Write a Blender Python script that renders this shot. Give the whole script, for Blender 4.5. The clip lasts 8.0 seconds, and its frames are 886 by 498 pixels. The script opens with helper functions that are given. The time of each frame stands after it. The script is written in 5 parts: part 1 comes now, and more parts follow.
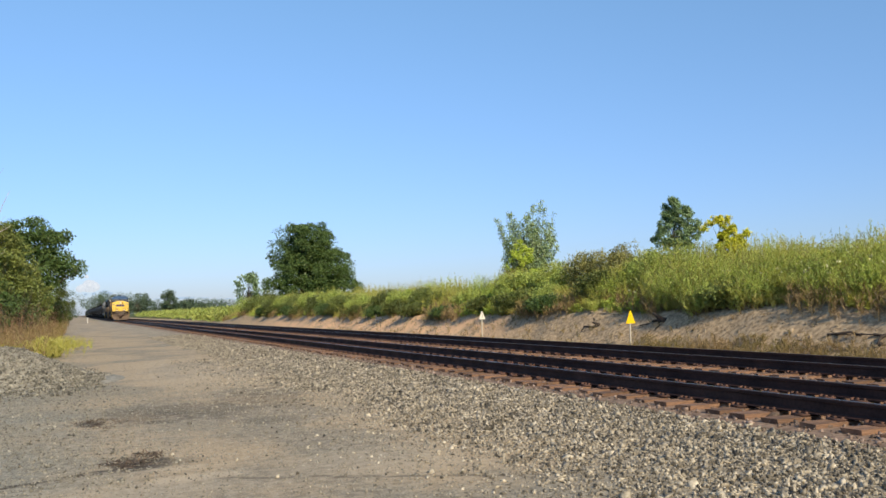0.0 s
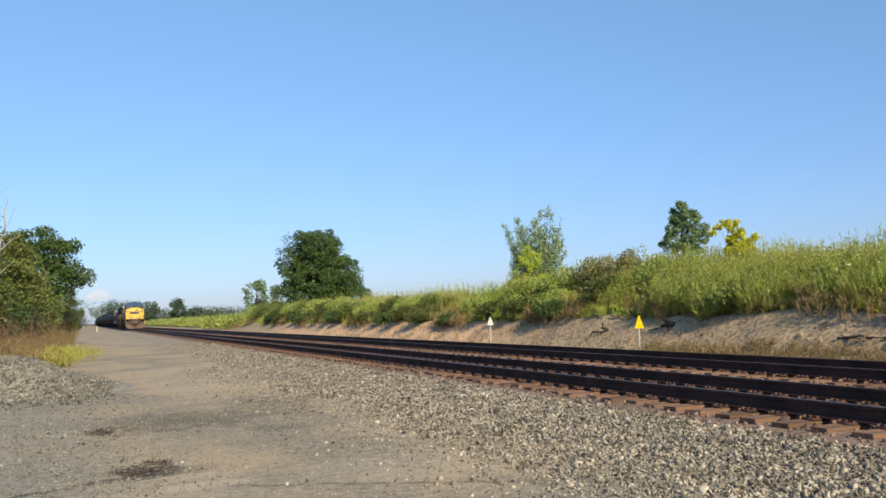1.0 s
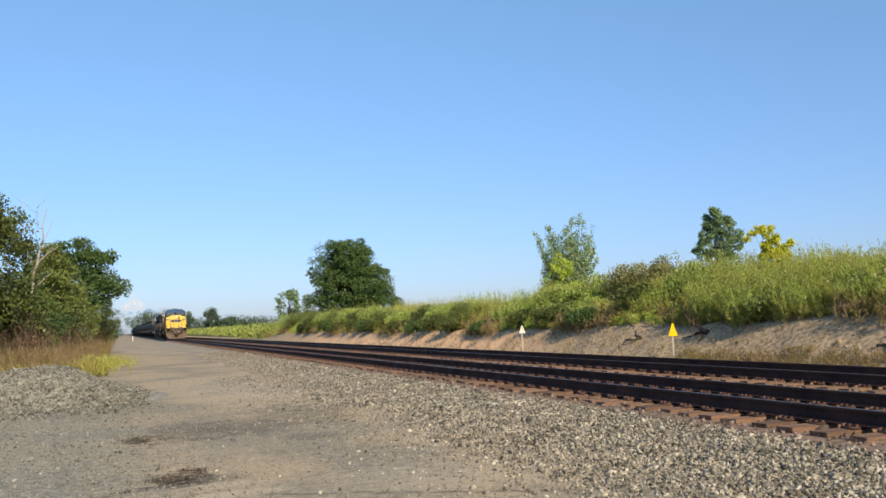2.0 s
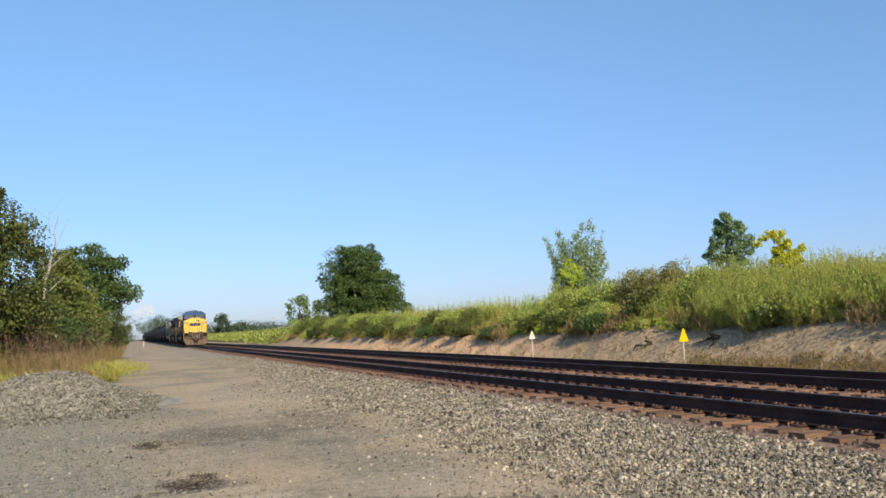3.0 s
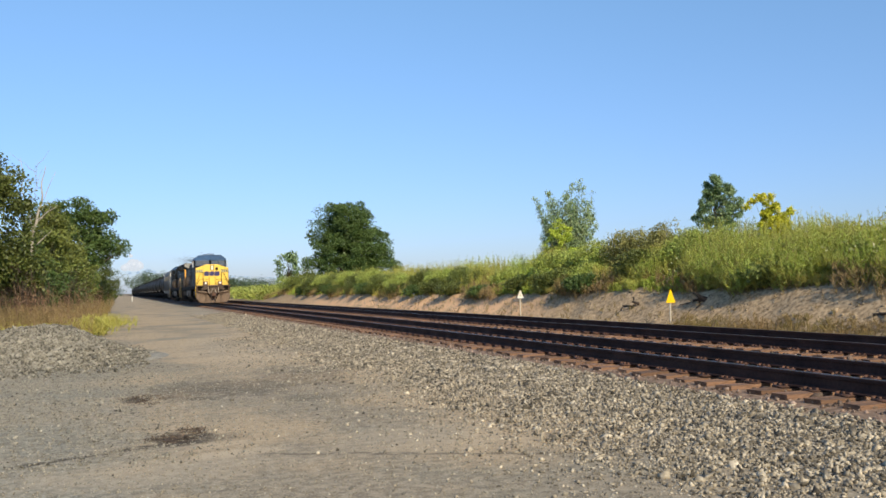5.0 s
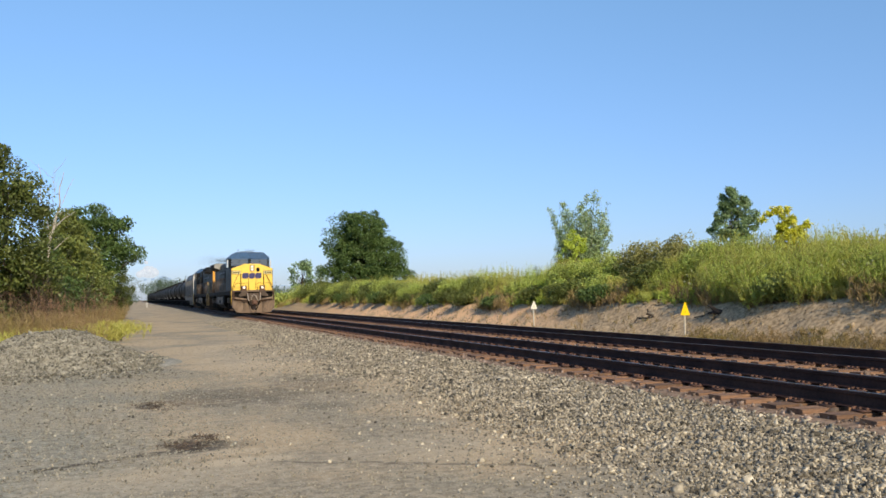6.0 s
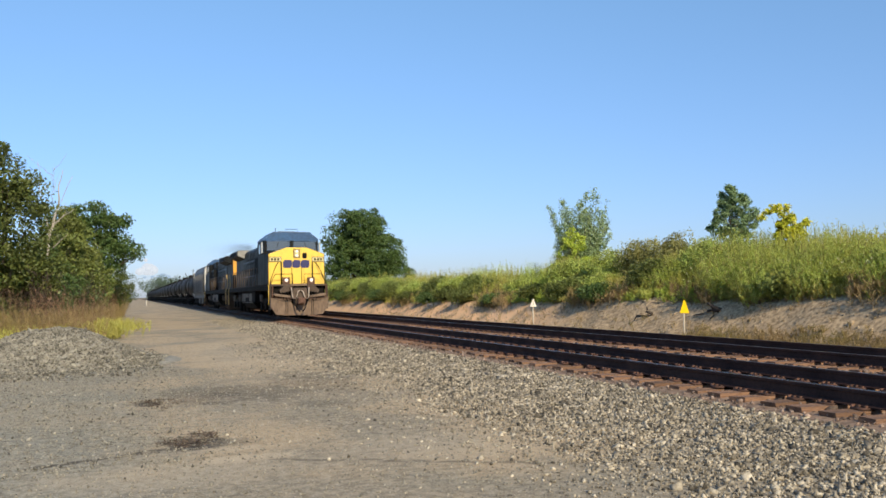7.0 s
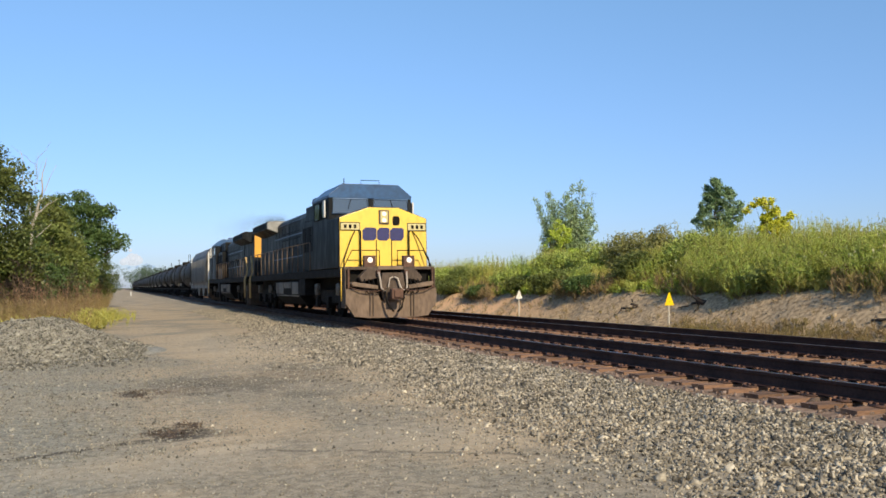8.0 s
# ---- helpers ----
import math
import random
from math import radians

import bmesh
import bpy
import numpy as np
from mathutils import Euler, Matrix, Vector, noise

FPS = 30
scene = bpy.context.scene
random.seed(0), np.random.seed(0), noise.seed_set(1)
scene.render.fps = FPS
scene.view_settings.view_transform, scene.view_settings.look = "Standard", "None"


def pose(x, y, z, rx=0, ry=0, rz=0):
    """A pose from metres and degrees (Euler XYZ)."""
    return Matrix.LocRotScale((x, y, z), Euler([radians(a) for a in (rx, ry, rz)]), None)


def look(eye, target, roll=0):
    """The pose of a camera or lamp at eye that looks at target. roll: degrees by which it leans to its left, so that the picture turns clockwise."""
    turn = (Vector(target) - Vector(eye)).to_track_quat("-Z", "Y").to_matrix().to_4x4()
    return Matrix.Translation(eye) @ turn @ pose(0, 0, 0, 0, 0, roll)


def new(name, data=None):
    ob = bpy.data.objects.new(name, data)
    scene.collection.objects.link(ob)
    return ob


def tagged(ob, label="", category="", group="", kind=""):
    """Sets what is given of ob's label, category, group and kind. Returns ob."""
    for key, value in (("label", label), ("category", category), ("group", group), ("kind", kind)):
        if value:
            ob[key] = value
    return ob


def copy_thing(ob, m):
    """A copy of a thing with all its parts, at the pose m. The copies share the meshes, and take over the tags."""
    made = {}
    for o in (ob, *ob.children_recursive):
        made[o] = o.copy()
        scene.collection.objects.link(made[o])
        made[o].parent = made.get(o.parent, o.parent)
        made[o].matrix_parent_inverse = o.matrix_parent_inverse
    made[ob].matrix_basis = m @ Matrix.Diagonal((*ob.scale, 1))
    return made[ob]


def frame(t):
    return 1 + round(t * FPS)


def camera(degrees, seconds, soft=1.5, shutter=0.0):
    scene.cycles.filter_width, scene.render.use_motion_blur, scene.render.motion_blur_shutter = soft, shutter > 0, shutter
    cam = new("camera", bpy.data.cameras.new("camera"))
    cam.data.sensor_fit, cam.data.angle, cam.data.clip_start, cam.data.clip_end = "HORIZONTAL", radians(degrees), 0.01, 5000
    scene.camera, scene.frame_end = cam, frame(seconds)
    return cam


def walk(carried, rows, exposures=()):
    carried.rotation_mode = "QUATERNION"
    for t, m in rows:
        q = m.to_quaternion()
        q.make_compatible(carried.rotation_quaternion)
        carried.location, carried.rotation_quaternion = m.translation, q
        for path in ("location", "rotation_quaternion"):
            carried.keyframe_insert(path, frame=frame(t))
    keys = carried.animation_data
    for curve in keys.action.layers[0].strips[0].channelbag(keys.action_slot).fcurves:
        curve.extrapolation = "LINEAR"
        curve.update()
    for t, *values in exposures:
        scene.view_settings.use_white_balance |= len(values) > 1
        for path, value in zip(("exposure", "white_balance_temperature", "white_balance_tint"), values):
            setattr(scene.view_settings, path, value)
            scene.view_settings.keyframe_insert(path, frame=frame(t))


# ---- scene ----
SECONDS = 8.0
EYE = (0.0, 0.0, 1.6)
cam = camera(54.7, SECONDS, soft=1.6)
# seconds, yaw, pitch, roll of a camera held by one standing in the gravel lot
TURNS = [
    (0.0, -23.26, 3.74, 1.64), (0.5, -23.15, 4.14, 1.83), (1.0, -22.72, 4.17, 2.04), (1.5, -22.08, 4.22, 2.30),
    (2.0, -20.62, 4.81, 2.29), (2.2, -20.37, 5.03, 2.18), (3.3, -19.68, 5.18, 2.48), (3.5, -19.50, 5.14, 2.56),
    (4.0, -20.99, 3.49, 2.40), (4.5, -21.18, 3.59, 2.92), (5.0, -20.71, 2.41, 1.59), (5.2, -20.47, 2.88, 1.55),
    (6.3, -19.72, 3.10, 0.87), (6.5, -19.86, 3.13, 0.81), (7.0, -19.85, 2.93, 0.93), (7.5, -21.18, 2.76, 0.78),
    (8.0, -20.78, 2.35, 0.70),
]
walk(cam, [(t, pose(*EYE, 90 + p, r, y)) for t, y, p, r in TURNS])

# ---- world, sun, exposure ----
SUN_EL, SUN_AZ = 32.0, 4.5      # degrees; azimuth from straight behind the camera (-y) towards +x
world = bpy.data.worlds.new("sky")
scene.world = world
world.use_nodes = True
wn, wl = world.node_tree.nodes, world.node_tree.links
bg = wn["Background"]
sky = wn.new("ShaderNodeTexSky")
sky.sky_type, sky.sun_disc = "NISHITA", False
sky.sun_elevation, sky.sun_rotation = radians(SUN_EL), radians(180 - SUN_AZ)
sky.air_density, sky.dust_density, sky.ozone_density = 1.0, 0.4, 2.0
bg.inputs["Strength"].default_value = 0.15
tc = wn.new("ShaderNodeTexCoord")
sp = wn.new("ShaderNodeSeparateXYZ")
wl.new(tc.outputs["Generated"], sp.inputs[0])
# a clear deep blue: the sky's own colour, cooler towards the horizon
gain = wn.new("ShaderNodeMix")
gain.data_type = "RGBA"
gain.inputs["A"].default_value, gain.inputs["B"].default_value = (0.455, 0.535, 0.855, 1), (0.88, 1.07, 1.17, 1)
up = wn.new("ShaderNodeMapRange")
up.inputs["From Min"].default_value, up.inputs["From Max"].default_value = 0.0, 0.36
wl.new(sp.outputs["Z"], up.inputs["Value"])
wl.new(up.outputs[0], gain.inputs["Factor"])
tint = wn.new("ShaderNodeMix")
tint.data_type, tint.blend_type = "RGBA", "MULTIPLY"
tint.inputs["Factor"].default_value = 1.0
wl.new(sky.outputs[0], tint.inputs["A"])
wl.new(gain.outputs["Result"], tint.inputs["B"])
wl.new(tint.outputs["Result"], bg.inputs["Color"])

sun = new("sun", bpy.data.lights.new("sun", "SUN"))
sun.data.energy, sun.data.angle, sun.data.color = 5.4, radians(0.5), (1.0, 0.85, 0.60)
_a, _e = radians(SUN_AZ), radians(SUN_EL)
sun.matrix_world = look((30 * math.sin(_a) * math.cos(_e), -30 * math.cos(_a) * math.cos(_e), 30 * math.sin(_e)), (0, 0, 0))
scene.view_settings.exposure = 0.0


# ---- materials ----
def rgb(c):
    return (*c, 1.0) if len(c) == 3 else tuple(c)


def material(name, base, other=None, rough=0.7, metal=0.0, scale=6.0, fine=60.0, bump=0.2, depth=0.01, island=0.0, per_object=0.0,
             stretch=(1, 1, 1), spec=0.5, contrast=(0.35, 0.65)):
    """Two colours mixed by a coarse and a fine noise, with fine relief and rough variation."""
    m = bpy.data.materials.new(name)
    m.use_nodes = True
    n, l = m.node_tree.nodes, m.node_tree.links
    b = n["Principled BSDF"]
    b.inputs["Metallic"].default_value = metal
    b.inputs["Specular IOR Level"].default_value = spec
    co = n.new("ShaderNodeTexCoord")
    ma = n.new("ShaderNodeMapping")
    ma.inputs["Scale"].default_value = stretch
    l.new(co.outputs["Object"], ma.inputs["Vector"])
    n1, n2 = n.new("ShaderNodeTexNoise"), n.new("ShaderNodeTexNoise")
    for k, s in ((n1, scale), (n2, fine)):
        k.inputs["Scale"].default_value, k.inputs["Detail"].default_value = s, 4.0
        l.new(ma.outputs[0], k.inputs["Vector"])
    av = n.new("ShaderNodeMix")
    av.inputs["Factor"].default_value = 0.45
    l.new(n1.outputs["Fac"], av.inputs["A"])
    l.new(n2.outputs["Fac"], av.inputs["B"])
    mr = n.new("ShaderNodeMapRange")
    mr.inputs["From Min"].default_value, mr.inputs["From Max"].default_value = contrast
    l.new(av.outputs["Result"], mr.inputs["Value"])
    fac = mr.outputs[0]
    other = other or tuple(0.6 * c for c in base)
    cm = n.new("ShaderNodeMix")
    cm.data_type = "RGBA"
    cm.inputs["A"].default_value, cm.inputs["B"].default_value = rgb(other), rgb(base)
    l.new(fac, cm.inputs["Factor"])
    col = cm.outputs["Result"]
    for amount, node, out in ((island, "ShaderNodeNewGeometry", "Random Per Island"), (per_object, "ShaderNodeObjectInfo", "Random")):
        if amount:
            g = n.new(node)
            r = n.new("ShaderNodeMapRange")
            r.inputs["To Min"].default_value, r.inputs["To Max"].default_value = 1 - amount, 1 + amount
            l.new(g.outputs[out], r.inputs["Value"])
            v = n.new("ShaderNodeVectorMath")
            v.operation = "SCALE"
            l.new(col, v.inputs[0])
            l.new(r.outputs[0], v.inputs["Scale"])
            col = v.outputs[0]
    l.new(col, b.inputs["Base Color"])
    rr = n.new("ShaderNodeMapRange")
    rr.inputs["To Min"].default_value, rr.inputs["To Max"].default_value = min(1, rough + 0.1), max(0.02, rough - 0.1)
    l.new(fac, rr.inputs["Value"])
    l.new(rr.outputs[0], b.inputs["Roughness"])
    if bump:
        bu = n.new("ShaderNodeBump")
        bu.inputs["Strength"].default_value, bu.inputs["Distance"].default_value = bump, depth
        l.new(n2.outputs["Fac"], bu.inputs["Height"])
        l.new(bu.outputs[0], b.inputs["Normal"])
    return m


def leaf_material(name, a, b_, c, patch=0.6, gloss=0.45):
    """Leaves: colour by leaf and by patches, partly letting light through."""
    m = bpy.data.materials.new(name)
    m.use_nodes = True
    n, l = m.node_tree.nodes, m.node_tree.links
    b = n["Principled BSDF"]
    b.inputs["Roughness"].default_value = gloss
    b.inputs["Specular IOR Level"].default_value = 0.3
    g = n.new("ShaderNodeNewGeometry")
    co = n.new("ShaderNodeTexCoord")
    no = n.new("ShaderNodeTexNoise")
    no.inputs["Scale"].default_value, no.inputs["Detail"].default_value = patch, 3.0
    l.new(co.outputs["Object"], no.inputs["Vector"])
    m1, m2 = n.new("ShaderNodeMix"), n.new("ShaderNodeMix")
    for k in (m1, m2):
        k.data_type = "RGBA"
    m1.inputs["A"].default_value, m1.inputs["B"].default_value = rgb(a), rgb(b_)
    l.new(g.outputs["Random Per Island"], m1.inputs["Factor"])
    mr = n.new("ShaderNodeMapRange")
    mr.inputs["From Min"].default_value, mr.inputs["From Max"].default_value = 0.42, 0.62
    l.new(no.outputs["Fac"], mr.inputs["Value"])
    l.new(mr.outputs[0], m2.inputs["Factor"])
    l.new(m1.outputs["Result"], m2.inputs["A"])
    m2.inputs["B"].default_value = rgb(c)
    l.new(m2.outputs["Result"], b.inputs["Base Color"])
    t = n.new("ShaderNodeBsdfTranslucent")
    l.new(m2.outputs["Result"], t.inputs["Color"])
    s = n.new("ShaderNodeMixShader")
    s.inputs[0].default_value = 0.2
    l.new(b.outputs[0], s.inputs[1])
    l.new(t.outputs[0], s.inputs[2])
    l.new(s.outputs[0], n["Material Output"].inputs["Surface"])
    return m


def glow_material(name, colour, strength):
    m = bpy.data.materials.new(name)
    m.use_nodes = True
    b = m.node_tree.nodes["Principled BSDF"]
    b.inputs["Base Color"].default_value = rgb(colour)
    b.inputs["Emission Color"].default_value = rgb(colour)
    b.inputs["Emission Strength"].default_value = strength
    return m


# the ground: fine grey gravel, coarse ballast, bare bank soil and turf, by where they lie
def ground_material():
    m = bpy.data.materials.new("ground")
    m.use_nodes = True
    n, l = m.node_tree.nodes, m.node_tree.links
    b = n["Principled BSDF"]
    b.inputs["Roughness"].default_value = 0.92
    b.inputs["Specular IOR Level"].default_value = 0.2
    co = n.new("ShaderNodeTexCoord")
    P = co.outputs["Object"]

    def noise_(scale, detail=4.0, rough=0.55, at=P):
        k = n.new("ShaderNodeTexNoise")
        k.inputs["Scale"].default_value, k.inputs["Detail"].default_value, k.inputs["Roughness"].default_value = scale, detail, rough
        l.new(at, k.inputs["Vector"])
        return k.outputs["Fac"]

    def ramp(v, a, b_, lo_=0.0, hi=1.0):
        k = n.new("ShaderNodeMapRange")
        k.interpolation_type = "SMOOTHSTEP"
        for key, val in (("From Min", a), ("From Max", b_), ("To Min", lo_), ("To Max", hi)):
            k.inputs[key].default_value = val
        l.new(v, k.inputs["Value"])
        return k.outputs[0]

    def calc(op, a, b_):
        k = n.new("ShaderNodeMath")
        k.operation = op
        for i, v in enumerate((a, b_)):
            if isinstance(v, (int, float)):
                k.inputs[i].default_value = v
            else:
                l.new(v, k.inputs[i])
        return k.outputs[0]

    def mix(f, a, b_):
        k = n.new("ShaderNodeMix")
        k.data_type = "RGBA"
        l.new(f, k.inputs["Factor"])
        for key, v in (("A", a), ("B", b_)):
            if isinstance(v, tuple):
                k.inputs[key].default_value = rgb(v)
            else:
                l.new(v, k.inputs[key])
        return k.outputs["Result"]

    sx = n.new("ShaderNodeSeparateXYZ")
    l.new(P, sx.inputs[0])
    X, Y, Z = sx.outputs
    big, mid, fine, grit = noise_(0.28), noise_(1.3), noise_(9.0, 6.0), noise_(55.0, 3.0)
    # lot: grey gravel with worn tan tracks and dark oily stains
    lot = mix(ramp(fine, 0.35, 0.65), (0.205, 0.17, 0.12), (0.34, 0.285, 0.205))
    lot = mix(calc("MULTIPLY", ramp(noise_(0.45, 5.0, 0.65), 0.46, 0.62), 0.55), lot, mix(ramp(fine, 0.35, 0.65), (0.15, 0.137, 0.105), (0.29, 0.267, 0.20)))
    lot = mix(ramp(big, 0.43, 0.56), lot, mix(ramp(fine, 0.3, 0.7), (0.34, 0.26, 0.165), (0.46, 0.355, 0.23)))
    grey = calc("MULTIPLY", ramp(calc("ADD", X, calc("MULTIPLY", calc("SUBTRACT", mid, 0.5), 4.0)), 1.6, -1.2), calc("MULTIPLY", ramp(Y, 27.0, 20.0), 0.7))
    lot = mix(grey, lot, mix(ramp(fine, 0.35, 0.65), (0.155, 0.152, 0.122), (0.30, 0.292, 0.235)))
    lot = mix(calc("MULTIPLY", ramp(grit, 0.55, 0.72), 0.75), lot, (0.50, 0.47, 0.42))
    lot = mix(calc("MULTIPLY", ramp(grit, 0.45, 0.30), 0.6), lot, (0.10, 0.09, 0.075))
    for sx_, sy_, rx_, ry_, dark in STAINS:
        dx = calc("DIVIDE", calc("SUBTRACT", X, sx_), rx_)
        dy = calc("DIVIDE", calc("SUBTRACT", Y, sy_), ry_)
        rr = calc("ADD", calc("MULTIPLY", dx, dx), calc("MULTIPLY", dy, dy))
        rr = calc("ADD", rr, calc("MULTIPLY", calc("SUBTRACT", noise_(2.6, 5.0, 0.7), 0.5), 3.0))
        lot = mix(calc("MULTIPLY", ramp(rr, 1.1, 0.15), dark), lot, (0.045, 0.038, 0.032))
    for sx_, sy_, rx_, ry_, pale in SANDY:
        dx = calc("DIVIDE", calc("SUBTRACT", X, sx_), rx_)
        dy = calc("DIVIDE", calc("SUBTRACT", Y, sy_), ry_)
        rr = calc("ADD", calc("ADD", calc("MULTIPLY", dx, dx), calc("MULTIPLY", dy, dy)), calc("MULTIPLY", calc("SUBTRACT", noise_(1.9, 5.0, 0.65), 0.5), 2.6))
        lot = mix(calc("MULTIPLY", ramp(rr, 1.2, 0.1), pale), lot, (0.47, 0.385, 0.275))
    # wheel-worn dark seams across the lot
    for x0, y0, x1, y1, half, dark in SEAMS:
        k = (y1 - y0) / (x1 - x0)
        off = calc("SUBTRACT", Y, calc("ADD", calc("MULTIPLY", calc("SUBTRACT", X, x0), k), y0))
        off = calc("ABSOLUTE", calc("ADD", off, calc("MULTIPLY", calc("SUBTRACT", noise_(3.0, 4.0), 0.5), 0.35)), 0.0)
        f_ = calc("MULTIPLY", ramp(off, half, half * 0.3), calc("MULTIPLY", ramp(X, x0 - 0.1, x0 + 0.1), ramp(X, x1 + 0.1, x1 - 0.1)))
        f_ = calc("MULTIPLY", calc("MULTIPLY", f_, dark), ramp(noise_(7.0, 3.0), 0.36, 0.52))
        lot = mix(f_, lot, (0.07, 0.058, 0.045))
    bal = mix(ramp(noise_(22.0, 3.0), 0.36, 0.64), (0.14, 0.118, 0.085), (0.46, 0.39, 0.285))
    edge = calc("ADD", X, calc("MULTIPLY", calc("SUBTRACT", mid, 0.5), 2.2))
    col = mix(ramp(edge, 4.4, 5.4), lot, bal)
    # rust-red dust between and beside the rails
    col = mix(calc("MULTIPLY", calc("MULTIPLY", ramp(X, 6.6, 7.0), ramp(X, 14.2, 13.4)), 0.75), col, mix(ramp(fine, 0.35, 0.65), (0.13, 0.075, 0.052), (0.27, 0.17, 0.12)))
    # bare soil of the cut bank: orange clay in places, grey-brown stones elsewhere
    clay = ramp(noise_(0.07), 0.40, 0.52)
    soil = mix(ramp(fine, 0.3, 0.7), (0.22, 0.155, 0.09), (0.56, 0.41, 0.25))
    soil = mix(calc("MULTIPLY", calc("MULTIPLY", ramp(Y, 27.0, 35.0), ramp(Y, 90.0, 60.0)), ramp(mid, 0.3, 0.55)), soil, (0.70, 0.44, 0.25))
    soil = mix(calc("MULTIPLY", ramp(grit, 0.56, 0.70), 0.5), soil, (0.52, 0.47, 0.38))
    col = mix(ramp(edge, 14.3, 15.0), col, soil)
    turf = mix(ramp(fine, 0.35, 0.65), (0.05, 0.065, 0.02), (0.13, 0.13, 0.045))
    col = mix(ramp(calc("ADD", edge, calc("MULTIPLY", calc("SUBTRACT", fine, 0.5), 1.5)), 16.8, 17.6), col, turf)
    # turf on the far side of the lot and in the far fields
    weeds = calc("MULTIPLY", ramp(calc("ADD", X, calc("MULTIPLY", calc("SUBTRACT", mid, 0.5), 2.0)), -0.2, -1.8), ramp(Y, 30.0, 36.0))
    col = mix(weeds, col, mix(ramp(fine, 0.35, 0.65), (0.10, 0.08, 0.035), (0.22, 0.17, 0.08)))
    side = ramp(X, -9.0, -13.0)
    col = mix(side, col, turf)
    l.new(col, b.inputs["Base Color"])
    bu = n.new("ShaderNodeBump")
    bu.inputs["Strength"].default_value, bu.inputs["Distance"].default_value = 0.14, 0.005
    l.new(calc("ADD", calc("MULTIPLY", fine, 0.25), calc("MULTIPLY", grit, 0.7)), bu.inputs["Height"])
    l.new(bu.outputs[0], b.inputs["Normal"])
    return m


# dark oily or scorched places on the lot: x, y, half widths, darkness
STAINS = [(0.22, 13.7, 0.22, 0.45, 0.85), (0.60, 9.85, 0.40, 0.5, 0.9), (1.0, 14.6, 0.7, 1.6, 0.5), (1.95, 14.6, 0.9, 1.6, 0.5),
          (3.15, 16.2, 0.9, 2.4, 0.5), (2.6, 12.6, 0.5, 0.6, 0.35), (1.15, 13.4, 0.35, 0.3, 0.5), (1.0, 9.7, 0.5, 0.25, 0.35)]
# bare sandy places: x, y, half widths, paleness
SANDY = [(1.1, 8.75, 0.55, 0.22, 0.7), (1.0, 9.3, 0.4, 0.16, 0.5), (3.0, 8.6, 1.3, 0.9, 0.35), (0.3, 8.2, 1.6, 0.7, 0.35), (2.9, 24, 1.6, 9, 0.3)]
# seams: from x, y to x, y, half width, darkness
SEAMS = [(-1.0, 9.05, -0.25, 9.35, 0.11, 1.0), (-0.25, 9.32, 0.5, 9.7, 0.15, 0.95), (1.3, 8.55, 4.2, 6.95, 0.075, 0.6)]
M_ground = ground_material()
M_ballast = material("ballast_stone", (0.38, 0.33, 0.25), (0.12, 0.102, 0.075), rough=0.8, scale=3, fine=40, island=0.85, bump=0.3, spec=0.4)
M_bedstone = material("rust_stained_stone", (0.29, 0.215, 0.17), (0.11, 0.075, 0.058), rough=0.85, scale=3, fine=40, island=0.6, bump=0.3, spec=0.3)
M_pebble = material("pebble", (0.31, 0.28, 0.222), (0.17, 0.153, 0.12), rough=0.85, scale=3, fine=40, island=0.38, bump=0.2, spec=0.3)
M_rail = material("rusted_rail", (0.062, 0.029, 0.022), (0.020, 0.011, 0.010), rough=0.75, scale=2, fine=30, bump=0.2, spec=0.3)
M_railtop = material("worn_steel", (0.16, 0.14, 0.13), (0.08, 0.06, 0.05), rough=0.4, metal=0.8, scale=1, fine=20, bump=0.05)
M_tie = material("weathered_timber", (0.26, 0.145, 0.082), (0.08, 0.046, 0.032), rough=0.9, scale=3, fine=24, stretch=(0.35, 3, 3), bump=0.5, per_object=0.3)
M_tieplate = material("rusty_plate", (0.12, 0.055, 0.035), (0.06, 0.03, 0.02), rough=0.8, island=0.3)
M_bark = material("bark", (0.11, 0.085, 0.06), (0.05, 0.04, 0.03), rough=0.95, scale=4, fine=30, stretch=(3, 3, 0.6), bump=0.8)
M_deadwood = material("bleached_wood", (0.50, 0.46, 0.40), (0.28, 0.25, 0.21), rough=0.9, scale=4, fine=30, stretch=(3, 3, 0.6), bump=0.4)
M_root = material("root_wood", (0.06, 0.045, 0.035), (0.03, 0.022, 0.018), rough=0.95)
M_leaf_dark = leaf_material("leaf_dark", (0.051, 0.098, 0.027), (0.148, 0.211, 0.062), (0.094, 0.148, 0.043))
M_leaf_mid = leaf_material("leaf_mid", (0.063, 0.092, 0.021), (0.185, 0.207, 0.056), (0.104, 0.126, 0.037))
M_leaf_olive = leaf_material("leaf_olive", (0.12, 0.165, 0.04), (0.27, 0.31, 0.085), (0.18, 0.205, 0.055))
M_leaf_silver = leaf_material("leaf_silver", (0.20, 0.30, 0.14), (0.46, 0.54, 0.30), (0.30, 0.40, 0.19))
M_leaf_yellow = leaf_material("leaf_yellow", (0.46, 0.48, 0.035), (0.80, 0.72, 0.08), (0.46, 0.5, 0.05))
M_leaf_lime = leaf_material("leaf_lime", (0.36, 0.46, 0.05), (0.62, 0.68, 0.11), (0.30, 0.42, 0.06))
M_weed_green = leaf_material("weed_green", (0.220, 0.308, 0.044), (0.493, 0.581, 0.114), (0.387, 0.352, 0.097), patch=0.35)
M_weed_gold = leaf_material("weed_gold", (0.292, 0.310, 0.052), (0.499, 0.499, 0.107), (0.396, 0.361, 0.095), patch=0.35)
